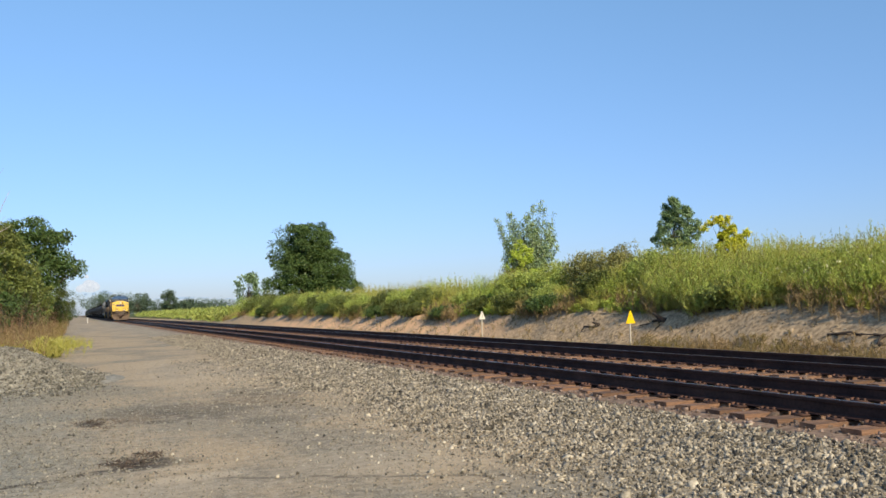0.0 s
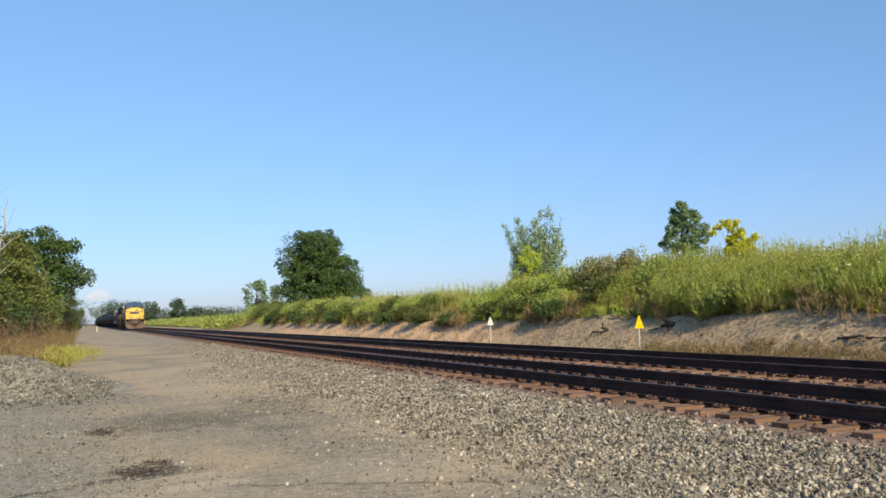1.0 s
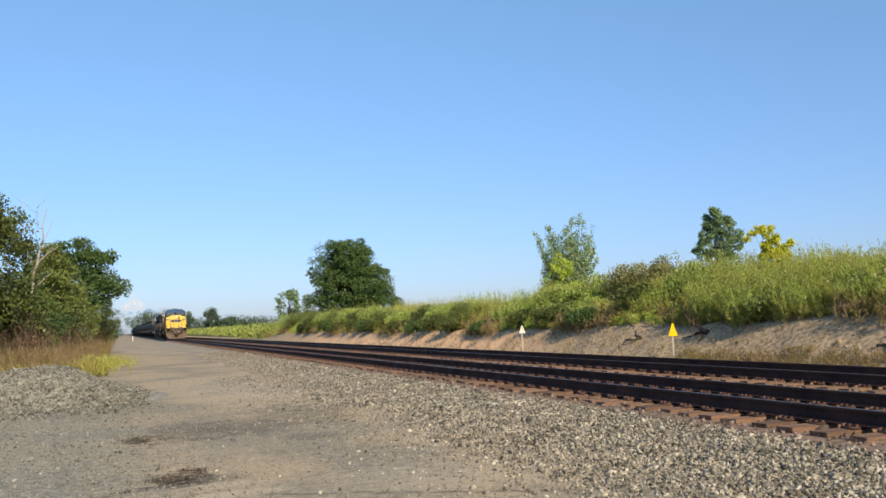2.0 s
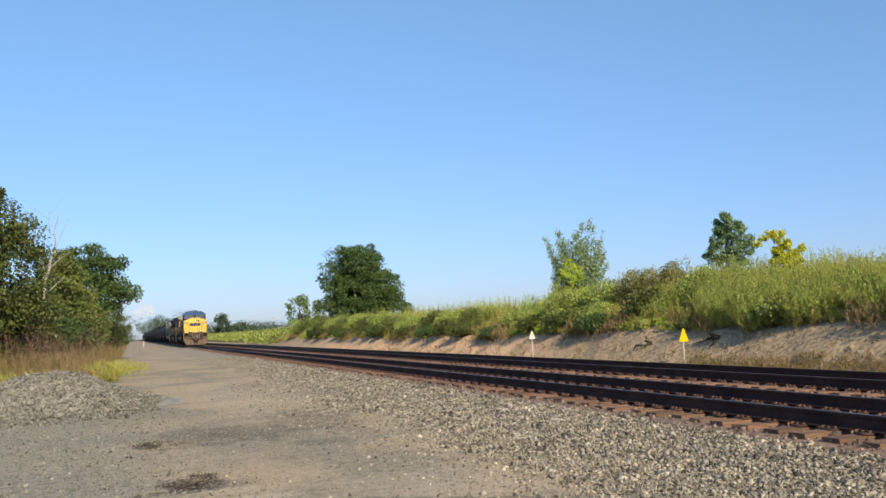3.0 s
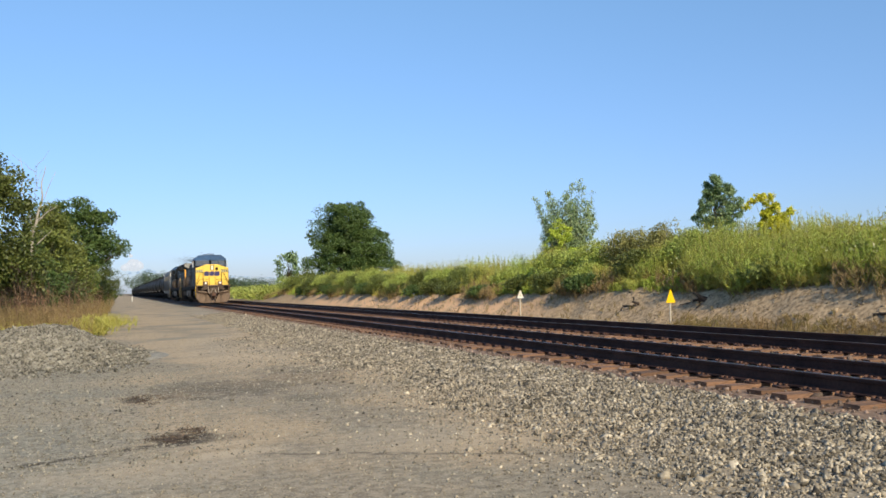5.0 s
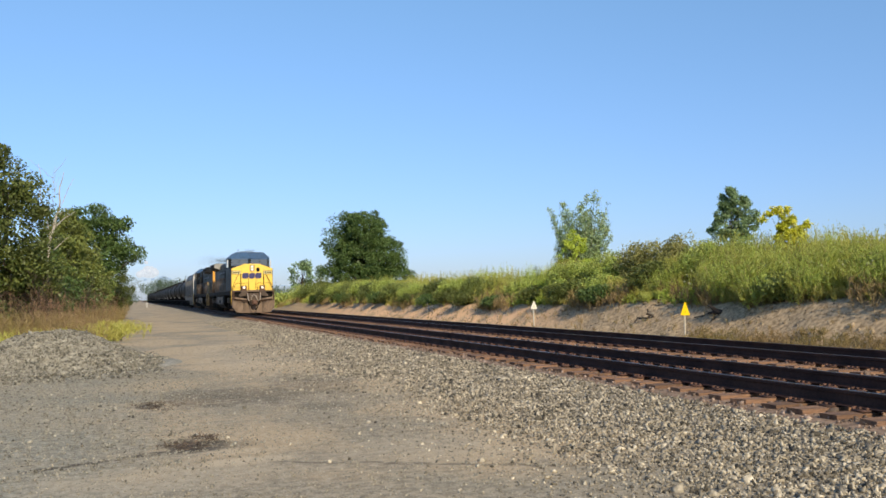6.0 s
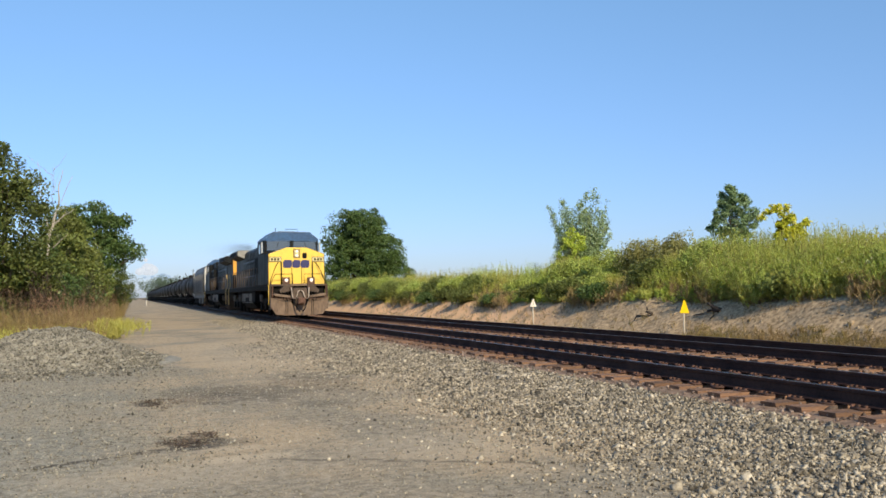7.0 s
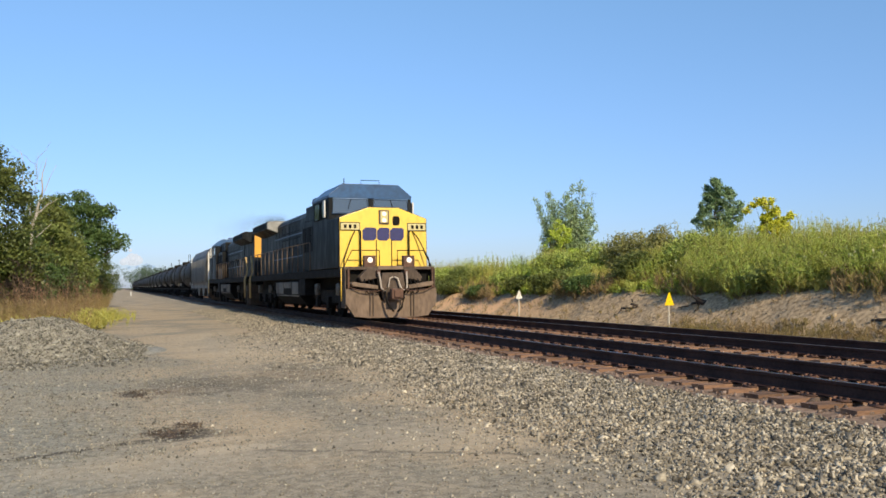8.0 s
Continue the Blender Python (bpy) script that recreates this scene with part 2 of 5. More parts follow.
M_weed_dry = leaf_material("weed_dry", (0.205, 0.138, 0.062), (0.369, 0.267, 0.134), (0.226, 0.175, 0.062), patch=0.5, gloss=0.7)
M_weed_red = leaf_material("weed_red", (0.160, 0.092, 0.056), (0.304, 0.188, 0.112), (0.192, 0.144, 0.068), patch=0.5, gloss=0.7)
# far leaves: distance haze is mixed into the colour, paler and bluer
M_far = leaf_material("far_leaf", (0.07, 0.11, 0.065), (0.12, 0.17, 0.1), (0.1, 0.14, 0.085), patch=0.1)
# blue paint with the flank's shade and upright sheen streaks put into its colour
M_blue = material("shaded_blue_paint", (0.026, 0.030, 0.033), (0.0025, 0.0035, 0.005), rough=0.48, scale=1.6, fine=7, stretch=(1, 1, 0.2), bump=0.10, spec=0.16, contrast=(0.44, 0.70))
# the same blue in a brighter tone, for the sunlit cab roof
M_blueroof = material("sunlit_blue_paint", (0.035, 0.095, 0.21), (0.017, 0.048, 0.11), rough=0.42, scale=1.8, fine=8, bump=0.05, spec=0.35)
M_yellow = material("yellow_paint", (0.80, 0.53, 0.075), (0.68, 0.41, 0.06), rough=0.4, scale=2.0, fine=9, stretch=(1, 1, 0.4), bump=0.03, contrast=(0.3, 0.5))
M_logo = material("navy_paint", (0.022, 0.02, 0.11), (0.015, 0.014, 0.075), rough=0.45, bump=0.03)
M_black = material("grimy_black", (0.006, 0.0055, 0.005), (0.011, 0.009, 0.008), spec=0.15, rough=0.8, scale=3, fine=20, bump=0.1)
M_grime = material("brown_grime", (0.11, 0.075, 0.052), (0.05, 0.035, 0.026), rough=0.85, scale=2.5, fine=16, stretch=(1, 1, 0.4), bump=0.15)
M_pilot = material("dusty_pilot_steel", (0.20, 0.135, 0.09), (0.10, 0.068, 0.046), rough=0.8, scale=2, fine=12, stretch=(1, 1, 0.4), bump=0.1)
M_rust = material("rusty_iron", (0.13, 0.065, 0.04), (0.06, 0.032, 0.022), rough=0.85, scale=6, bump=0.3)
M_hose = material("pale_rubber_hose", (0.42, 0.36, 0.30), (0.25, 0.2, 0.16), rough=0.7)
M_glass = material("cab_glass", (0.012, 0.02, 0.03), (0.01, 0.015, 0.02), rough=0.06, bump=0, spec=1.0)
M_white = material("white_paint", (0.72, 0.70, 0.65), (0.52, 0.49, 0.43), rough=0.6, scale=2)
M_board = material("number_board", (0.58, 0.50, 0.24), (0.48, 0.40, 0.18), rough=0.5)
M_grey = material("hopper_grey", (0.12, 0.113, 0.102), (0.06, 0.055, 0.049), rough=0.6, scale=1.0, fine=9, stretch=(1, 1, 0.25), bump=0.05)
M_tank = material("tank_black", (0.016, 0.016, 0.016), (0.032, 0.028, 0.024), spec=0.12, rough=0.6, scale=0.9, fine=9, bump=0.04)
# pale grey that carries the sunlight on the radiator's front
M_rad = material("sunlit_radiator", (0.36, 0.35, 0.32), (0.20, 0.19, 0.17), rough=0.7, scale=2)
M_lamp = glow_material("lit_lamp", (1.0, 0.88, 0.74), 0.35)
M_signyellow = material("sign_yellow", (0.85, 0.55, 0.01), (0.78, 0.48, 0.01), rough=0.5, bump=0.02, contrast=(0.2, 0.5))
M_signwhite = material("sign_white", (0.78, 0.75, 0.68), (0.6, 0.56, 0.48), rough=0.6, bump=0.02)
M_stake = material("pale_stake", (0.52, 0.47, 0.40), (0.36, 0.32, 0.26), rough=0.8, fine=20)
M_char = material("charred_litter", (0.05, 0.036, 0.026), (0.14, 0.10, 0.07), rough=0.95, island=0.4)
M_bankstone = material("bank_stone", (0.36, 0.29, 0.205), (0.20, 0.155, 0.105), rough=0.9, scale=3, fine=40, island=0.4, bump=0.2, spec=0.2)
# near-black, with the shade beneath the train put into the colour
M_underframe = material("shaded_underframe", (0.016, 0.013, 0.011), (0.007, 0.006, 0.005), rough=0.85, scale=3, fine=20, bump=0.1, spec=0.2)
M_dusty = material("dusty_tank_steel", (0.21, 0.185, 0.155), (0.08, 0.066, 0.054), rough=0.8, scale=1.6, fine=9, stretch=(1, 1, 0.4), bump=0.15, contrast=(0.38, 0.62))
M_soot = leaf_material("soot", (0.05, 0.045, 0.04), (0.09, 0.08, 0.07), (0.06, 0.055, 0.05), gloss=0.9)
M_orange = material("orange_yellow_paint", (0.72, 0.36, 0.03), (0.6, 0.28, 0.03), rough=0.5, scale=2, bump=0.03)
# clouds: their daylight brightness is put in as glow over a near-black base
M_cloud = glow_material("cloud", (0.84, 0.91, 1.0), 0.80)
M_wisp = glow_material("thin_cloud", (0.53, 0.72, 0.95), 0.74)
for _m in (M_cloud, M_wisp):
    _m.node_tree.nodes["Principled BSDF"].inputs["Base Color"].default_value = (0.02, 0.02, 0.02, 1)
M_leaf_brown = leaf_material("leaf_brown", (0.17, 0.18, 0.06), (0.4, 0.37, 0.13), (0.26, 0.25, 0.085))
M_leaf_willow = leaf_material("leaf_willow", (0.38, 0.46, 0.06), (0.57, 0.63, 0.11), (0.45, 0.48, 0.085), patch=0.8)
M_tanrail = material("tan_painted_rail", (0.50, 0.34, 0.13), (0.32, 0.21, 0.09), rough=0.6)
M_railgrey = material("grimy_handrail", (0.15, 0.105, 0.07), (0.07, 0.05, 0.036), rough=0.7)
M_frame = material("pale_blue_frame", (0.10, 0.16, 0.26), (0.06, 0.10, 0.17), rough=0.5)
M_heap = material("crushed_stone_grey", (0.27, 0.25, 0.20), (0.11, 0.10, 0.08), rough=0.85, scale=5, fine=40, island=0.7, bump=0.4, spec=0.3)
M_glass.node_tree.nodes["Principled BSDF"].inputs["IOR"].default_value = 1.75
M_twig = leaf_material("bare_twig", (0.056, 0.039, 0.032), (0.112, 0.079, 0.060), (0.075, 0.056, 0.041), patch=0.5, gloss=0.8)
M_plume = leaf_material("plume_weed", (0.235, 0.319, 0.050), (0.470, 0.538, 0.118), (0.403, 0.386, 0.084), patch=0.5)
M_leaf_grey = leaf_material("leaf_grey_green", (0.12, 0.2, 0.09), (0.33, 0.43, 0.21), (0.2, 0.29, 0.13))
M_shrub = leaf_material("leaf_bank", (0.20, 0.29, 0.055), (0.54, 0.60, 0.15), (0.36, 0.38, 0.10))
M_blossom = leaf_material("pale_blossom", (0.75, 0.72, 0.45), (0.8, 0.76, 0.6), (0.75, 0.68, 0.3))


# ---- building helpers ----
def link_mesh(name, mesh, mat, parent=None, label=""):
    if mat is not None:
        mesh.materials.append(mat)
    ob = new(name, mesh)
    if parent is not None:
        ob.parent = parent
    return tagged(ob, label)


def part(name, bm, mat, parent=None, label="", smooth=False):
    """One bmesh as one mesh object under its thing or part."""
    me = bpy.data.meshes.new(name)
    bmesh.ops.recalc_face_normals(bm, faces=bm.faces)
    if smooth:
        for f_ in bm.faces:
            f_.smooth = True
    bm.to_mesh(me)
    bm.free()
    return link_mesh(name, me, mat, parent, label)


def soup(name, verts, faces, mat, parent=None, label="", smooth=False):
    """A large mesh from arrays: verts (n, 3), faces (m, k)."""
    me = bpy.data.meshes.new(name)
    verts, faces = np.asarray(verts, np.float32), np.asarray(faces, np.int32)
    me.vertices.add(len(verts))
    me.vertices.foreach_set("co", verts.ravel())
    me.loops.add(faces.size)
    me.loops.foreach_set("vertex_index", faces.ravel())
    me.polygons.add(len(faces))
    me.polygons.foreach_set("loop_start", np.arange(0, faces.size, faces.shape[1], dtype=np.int32))
    me.polygons.foreach_set("loop_total", np.full(len(faces), faces.shape[1], np.int32))
    if smooth:
        me.polygons.foreach_set("use_smooth", np.ones(len(faces), bool))
    me.update(calc_edges=True)
    return link_mesh(name, me, mat, parent, label)


def empty(name, m=None):
    ob = new(name)
    if m is not None:
        ob.matrix_world = m
    return ob


def box(bm, x0, x1, y0, y1, z0, z1, bevel=0.0):
    r = bmesh.ops.create_cube(bm, size=1.0, matrix=Matrix.Translation(((x0 + x1) / 2, (y0 + y1) / 2, (z0 + z1) / 2)) @
                              Matrix.Diagonal((abs(x1 - x0), abs(y1 - y0), abs(z1 - z0), 1)))
    if bevel:
        es = {e for v in r["verts"] for e in v.link_edges}
        bmesh.ops.bevel(bm, geom=list(es), offset=bevel, segments=2, affect="EDGES", profile=0.6)
    return bm


def boxed(*a, bevel=0.0):
    return box(bmesh.new(), *a, bevel=bevel)


def prism(pts, axis, a, b, bevel=0.0):
    """A polygon pts carried along an axis from a to b. axis y: pts are (x, z); x: (y, z); z: (x, y)."""
    bm = bmesh.new()
    put = {"y": lambda p, s: (p[0], s, p[1]), "x": lambda p, s: (s, p[0], p[1]), "z": lambda p, s: (p[0], p[1], s)}[axis]
    rings = [[bm.verts.new(put(p, s)) for p in pts] for s in (a, b)]
    n = len(pts)
    bm.faces.new(rings[0])
    bm.faces.new(rings[1][::-1])
    for i in range(n):
        bm.faces.new((rings[0][i], rings[1][i], rings[1][(i + 1) % n], rings[0][(i + 1) % n]))
    bmesh.ops.recalc_face_normals(bm, faces=bm.faces)
    if bevel:
        bmesh.ops.bevel(bm, geom=list(bm.edges), offset=bevel, segments=2, affect="EDGES", profile=0.6)
    return bm


def tube(bm, points, radii, sides=8, cap=True):
    """A tapered tube through points."""
    pts = [Vector(p) for p in points]
    if isinstance(radii, (int, float)):
        radii = [radii] * len(pts)
    rings = []
    for i, p in enumerate(pts):
        d = (pts[min(i + 1, len(pts) - 1)] - pts[max(i - 1, 0)]).normalized()
        side = d.orthogonal().normalized() if abs(d.z) > 0.9 else d.cross(Vector((0, 0, 1))).normalized()
        up = side.cross(d)
        rings.append([bm.verts.new(p + radii[i] * (math.cos(2 * math.pi * k / sides) * side + math.sin(2 * math.pi * k / sides) * up)) for k in range(sides)])
    for a, b in zip(rings, rings[1:]):
        for k in range(sides):
            bm.faces.new((a[k], a[(k + 1) % sides], b[(k + 1) % sides], b[k]))
    if cap:
        bm.faces.new(rings[0][::-1])
        bm.faces.new(rings[-1])
    return bm


def tubed(points, radii, sides=8):
    return tube(bmesh.new(), points, radii, sides)


def lathe(profile, centre, axis="x", sides=24):
    """Turns (along, radius) pairs about an axis through centre."""
    bm = bmesh.new()
    rings = []
    for s, r in profile:
        ring = []
        for k in range(sides):
            a = 2 * math.pi * k / sides
            u, v = r * math.cos(a), r * math.sin(a)
            q = {"x": (s, u, v), "y": (u, s, v), "z": (u, v, s)}[axis]
            ring.append(bm.verts.new((centre[0] + q[0], centre[1] + q[1], centre[2] + q[2])))
        rings.append(ring)
    for a, b in zip(rings, rings[1:]):
        for k in range(sides):
            bm.faces.new((a[k], a[(k + 1) % sides], b[(k + 1) % sides], b[k]))
    bm.faces.new(rings[0][::-1])
    bm.faces.new(rings[-1])
    return bm


# ---- the lie of the land ----
RAIL_TOP, GAUGE = 0.429, 1.50
RAIL_X = (7.765, 9.265, 11.705, 13.205)     # near track, far track
TRACK_X = (8.515, 12.455)
TIE_TOP = RAIL_TOP - 0.185 - 0.018


def smooth_step(a, b, v):
    t = np.clip((v - a) / (b - a), 0, 1)
    return t * t * (3 - 2 * t)


def wavy(x, y, s, k=0.0):
    """Cheap smooth unevenness, about -1 to 1."""
    return (np.sin(x * s + 1.3 * np.sin(y * s * 0.7 + k) + k) + np.sin(y * s * 1.13 + 1.7 * np.sin(x * s * 0.6 + 2 * k) + 2.1)) / 2


def land(x, y):
    """Height of the ground."""
    x, y = np.asarray(x, float), np.asarray(y, float)
    z = 0.008 * wavy(x, y, 0.9) + 0.004 * wavy(x, y, 2.3, 1.0)
    z = z * smooth_step(-40, -10, x) * smooth_step(9, 4, x) * smooth_step(24, 12, y)
    bed = np.interp(x, [3.9, 5.6, 6.75, 7.2, 13.9, 14.5, 15.0], [0, 0.045, 0.13, 0.175, 0.175, 0.10, 0.06])
    far = smooth_step(112, 90, y)
    rough = 0.05 * wavy(x, y, 1.1, 0.4) + 0.05 * wavy(x, y, 2.7, 1.9) + 0.025 * wavy(x, y, 6.1, 0.9) + 0.10 * wavy(x * 0.3, y, 0.35, 0.7)
    crest = 1.12 - 0.22 * smooth_step(26, 40, y) + 0.06 * wavy(x * 0, y, 0.6, 0.3)
    cut = np.interp(x, [14.7, 15.3, 16.0, 16.35], [0, 0.20, 0.72, 1.0]) * crest
    hill = np.interp(x, [16.35, 18.2, 20.5, 26, 60, 120], [0, 0.62, 1.0, 1.15, 1.1, 0.0])
    hill = hill * (1.05 - 0.15 * smooth_step(24, 32, y) * smooth_step(60, 40, y))
    bank = (cut + hill + rough * smooth_step(14.7, 15.6, x) * smooth_step(200, 60, x)) * (0.30 + 0.70 * far)
    return z + bed * smooth_step(16, 14.9, x) + np.maximum(bank, 0) * (x > 14.6)


def axis_steps(marks):
    out = []
    for (a, step), (b, _) in zip(marks, marks[1:]):
        out += list(np.arange(a, b - 1e-6, step))
    return np.array(out + [marks[-1][0]])


def build_ground():
    xs = axis_steps([(-4000, 800), (-800, 150), (-200, 40), (-40, 8), (-16, 1.0), (-6, 0.35), (14.4, 0.16), (18, 0.5), (24, 2), (40, 10), (120, 60), (300, 150), (900, 600), (4200, 1)])
    ys = axis_steps([(-1500, 300), (-300, 60), (-60, 10), (-20, 4), (0, 0.4), (60, 0.8), (120, 3), (220, 20), (500, 100), (1000, 500), (4600, 1)])
    gx, gy = np.meshgrid(xs, ys)
    v = np.stack([gx.ravel(), gy.ravel(), land(gx, gy).ravel()], 1)
    i = np.arange(len(xs) * len(ys)).reshape(len(ys), len(xs))
    f_ = np.stack([i[:-1, :-1], i[:-1, 1:], i[1:, 1:], i[1:, :-1]], -1).reshape(-1, 4)
    tagged(soup("ground", v, f_, M_ground, smooth=True), "grey gravel lot, ballast bed and bare soil cut bank", "ground", kind="structure")


build_ground()


# ---- stones ----
CUBE_V = np.array([(x, y, z) for x in (-1, 1) for y in (-1, 1) for z in (-1, 1)], float)
CUBE_F = np.array([(0, 1, 3, 2), (4, 6, 7, 5), (0, 4, 5, 1), (2, 3, 7, 6), (0, 2, 6, 4), (1, 5, 7, 3)])
OCTA_V = np.array([(1, 0, 0), (-1, 0, 0), (0, 1, 0), (0, -1, 0), (0, 0, 1), (0, 0, -1)], float)
OCTA_F = np.array([(0, 2, 4), (2, 1, 4), (1, 3, 4), (3, 0, 4), (2, 0, 5), (1, 2, 5), (3, 1, 5), (0, 3, 5)])


def turns(rng, n):
    q = rng.normal(size=(n, 4))
    q /= np.linalg.norm(q, axis=1)[:, None]
    w, x, y, z = q.T
    return np.stack([1 - 2 * (y * y + z * z), 2 * (x * y - z * w), 2 * (x * z + y * w), 2 * (x * y + z * w), 1 - 2 * (x * x + z * z),
                     2 * (y * z - x * w), 2 * (x * z - y * w), 2 * (y * z + x * w), 1 - 2 * (x * x + y * y)], 1).reshape(n, 3, 3)


def stones(name, rng, xy, size, mat, lift=0.3, cube=True, base=None, flat=False):
    """Broken stones at the places xy, each of its own shape and turn."""
    n = len(xy)
    tv, tf = (CUBE_V * 0.62, CUBE_F) if cube else (OCTA_V, OCTA_F)
    v = tv[None] * (1 + 0.45 * rng.uniform(-1, 1, (n, len(tv), 3)))
    v = v * (size * rng.lognormal(0, 0.35, n))[:, None, None] * rng.uniform(0.45, 1.3, (n, 1, 3))
    if flat:
        v = v * np.stack([rng.uniform(0.9, 1.5, n), rng.uniform(0.5, 1.0, n), rng.uniform(0.25, 0.6, n)], 1)[:, None]
    v = np.einsum("nij,nkj->nki", turns(rng, n), v)
    z = (land(xy[:, 0], xy[:, 1]) if base is None else base) + lift * size * rng.uniform(-0.6, 1.3, n)
    v += np.concatenate([xy, z[:, None]], 1)[:, None]
    f_ = tf[None] + (np.arange(n) * len(tv))[:, None, None]
    return soup(name, v.reshape(-1, 3), f_.reshape(-1, tf.shape[1]), mat)


def spread(rng, n, x0, x1, y0, y1, power=1.0):
    """Random places, closer together towards y0 as power grows."""
    return np.stack([rng.uniform(x0, x1, n), y0 + (y1 - y0) * rng.uniform(0, 1, n) ** power], 1)


def build_stones():
    rng = np.random.default_rng(3)
    xy = np.concatenate([spread(rng, 46000, 3.9, 6.95, 4.3, 20), spread(rng, 28000, 4.4, 7.0, 20, 60, 1.4)])
    xy = xy[xy[:, 0] + 0.5 * wavy(xy[:, 0], xy[:, 1], 0.8) > 3.9 + 1.5 * rng.uniform(0, 1, len(xy)) ** 1.5]
    tagged(stones("ballast_stones", rng, xy[::2], 0.0165, M_ballast, 0.6), "broken grey ballast stones on the track shoulder", "ballast", kind="stuff")
    tagged(stones("ballast_shards", rng, xy[1::2], 0.025, M_ballast, 0.5, cube=False, flat=True), "flat sharp ballast shards on the track shoulder", "ballast", kind="stuff")
    xy = np.stack([4.6 - np.abs(rng.normal(0, 1.0, 9000)), rng.uniform(4.5, 30, 9000)], 1)
    tagged(stones("strewn_stones", rng, xy, 0.014, M_ballast, 0.6, cube=False), "small ballast stones strewn onto the lot", "ballast", kind="stuff")
    xy = np.concatenate([spread(rng, 10000, 6.9, 14.3, 4, 24), spread(rng, 8000, 6.9, 14.3, 24, 60)])
    tagged(stones("track_bed_stones", rng, xy, 0.026, M_bedstone, 0.3, cube=False), "rust-stained ballast stones between the ties", "ballast", kind="stuff")
    xy = np.concatenate([spread(rng, 62000, -7, 4.8, 5.5, 20), spread(rng, 16000, -6, 6, 20, 45)])
    tagged(stones("lot_pebbles", rng, xy, 0.0085, M_pebble, 0.6, cube=False), "small loose pebbles on the gravel lot", "gravel", kind="stuff")
    xy = spread(rng, 15000, -6.5, 1.9, 8.5, 24)
    xy = xy[xy[:, 0] + 0.7 * wavy(xy[:, 0], xy[:, 1], 0.7, 0.6) < 1.7 * rng.uniform(0, 1, len(xy)) ** 0.5 - 0.2]
    tagged(stones("strewn_gravel", rng, xy, 0.0135, M_heap, 0.5, cube=False), "grey crushed gravel strewn over the lot", "gravel", kind="stuff")
    xy = spread(rng, 200, -5, 4.5, 6, 24)
    tagged(stones("loose_stones", rng, xy, 0.016, M_ballast, 0.6), "scattered loose stones on the lot", "stones", kind="stuff")
    xy = spread(rng, 2600, 14.5, 16.4, 8, 60, 1.3)
    tagged(stones("bank_stones", rng, xy, 0.026, M_bankstone, 0.2), "stones in the bare soil bank", "stones", kind="stuff")


build_stones()


def build_heap():
    """A gravel heap: a rounded cone covered with stones."""
    rng = np.random.default_rng(8)
    cx, cy, R, H = -1.8, 23.4, 2.7, 1.12

    def top(x, y):
        r = np.hypot((x - cx) / 1.0, (y - cy) / 1.0) / R
        r = r * (1 + 0.10 * np.sin(3 * np.arctan2(y - cy, x - cx) + 0.6))
        return H * np.clip(1 - r, 0, 1) ** 1.12 * (1 - 0.22 * np.exp(-(r / 0.2) ** 2)) + 0.03 * wavy(x, y, 4.0, 0.3) * np.clip(1 - r, 0, 1)

    n, k = 48, 22
    v, f_ = [], []
    for j in range(k + 1):
        for i in range(n):
            a, r = 2 * math.pi * i / n, 1.15 * R * j / k
            x, y = cx + r * math.cos(a), cy + r * math.sin(a)
            v.append((x, y, float(top(x, y)) - (0.06 if j == k else -0.02)))
    for j in range(k):
        for i in range(n):
            f_.append((j * n + i, j * n + (i + 1) % n, (j + 1) * n + (i + 1) % n, (j + 1) * n + i))
    heap = tagged(soup("gravel_mound", v, f_, M_heap, smooth=True), "low heap of grey crushed gravel on the lot", "gravel heap")
    a, r = rng.uniform(0, 2 * math.pi, 21000), R * 1.15 * np.sqrt(rng.uniform(0, 1, 21000))
    xy = np.stack([cx + r * np.cos(a), cy + r * np.sin(a)], 1)
    a, r = rng.uniform(0, 2 * math.pi, 5000), R * (0.95 + 0.9 * rng.uniform(0, 1, 5000) ** 1.6)
    xy = np.concatenate([xy, np.stack([cx + r * np.cos(a), cy + r * np.sin(a)], 1)])
    xy = xy[xy[:, 0] + 0.25 * wavy(xy[:, 0], xy[:, 1], 3.0) < 0.7]
    st = stones("crushed_stone", rng, xy, 0.024, M_heap, 0.5, cube=False, base=top(xy[:, 0], xy[:, 1]) + 0.02)
    st.parent = heap
    tagged(st, "grey crushed stones", kind="stuff")


build_heap()


# ---- the two tracks ----
def rail_mesh(name, y0, y1, parent, x):
    sec = [(-0.076, -0.185), (0.076, -0.185), (0.076, -0.172), (0.012, -0.150), (0.009, -0.050), (0.036, -0.040), (0.037, -0.008), (0.030, 0.0),
           (-0.030, 0.0), (-0.037, -0.008), (-0.036, -0.040), (-0.009, -0.050), (-0.012, -0.150), (-0.076, -0.172)]
    ob = part(name, prism(sec, "y", y0, y1), M_rail, parent, "rust-brown steel rail with worn top")
    ob.data.materials.append(M_railtop)
    for p in ob.data.polygons:
        if p.normal.z > 0.95 and p.center.z > -0.01:
            p.material_index = 1
    ob.location = (x, 0, RAIL_TOP)
    return ob


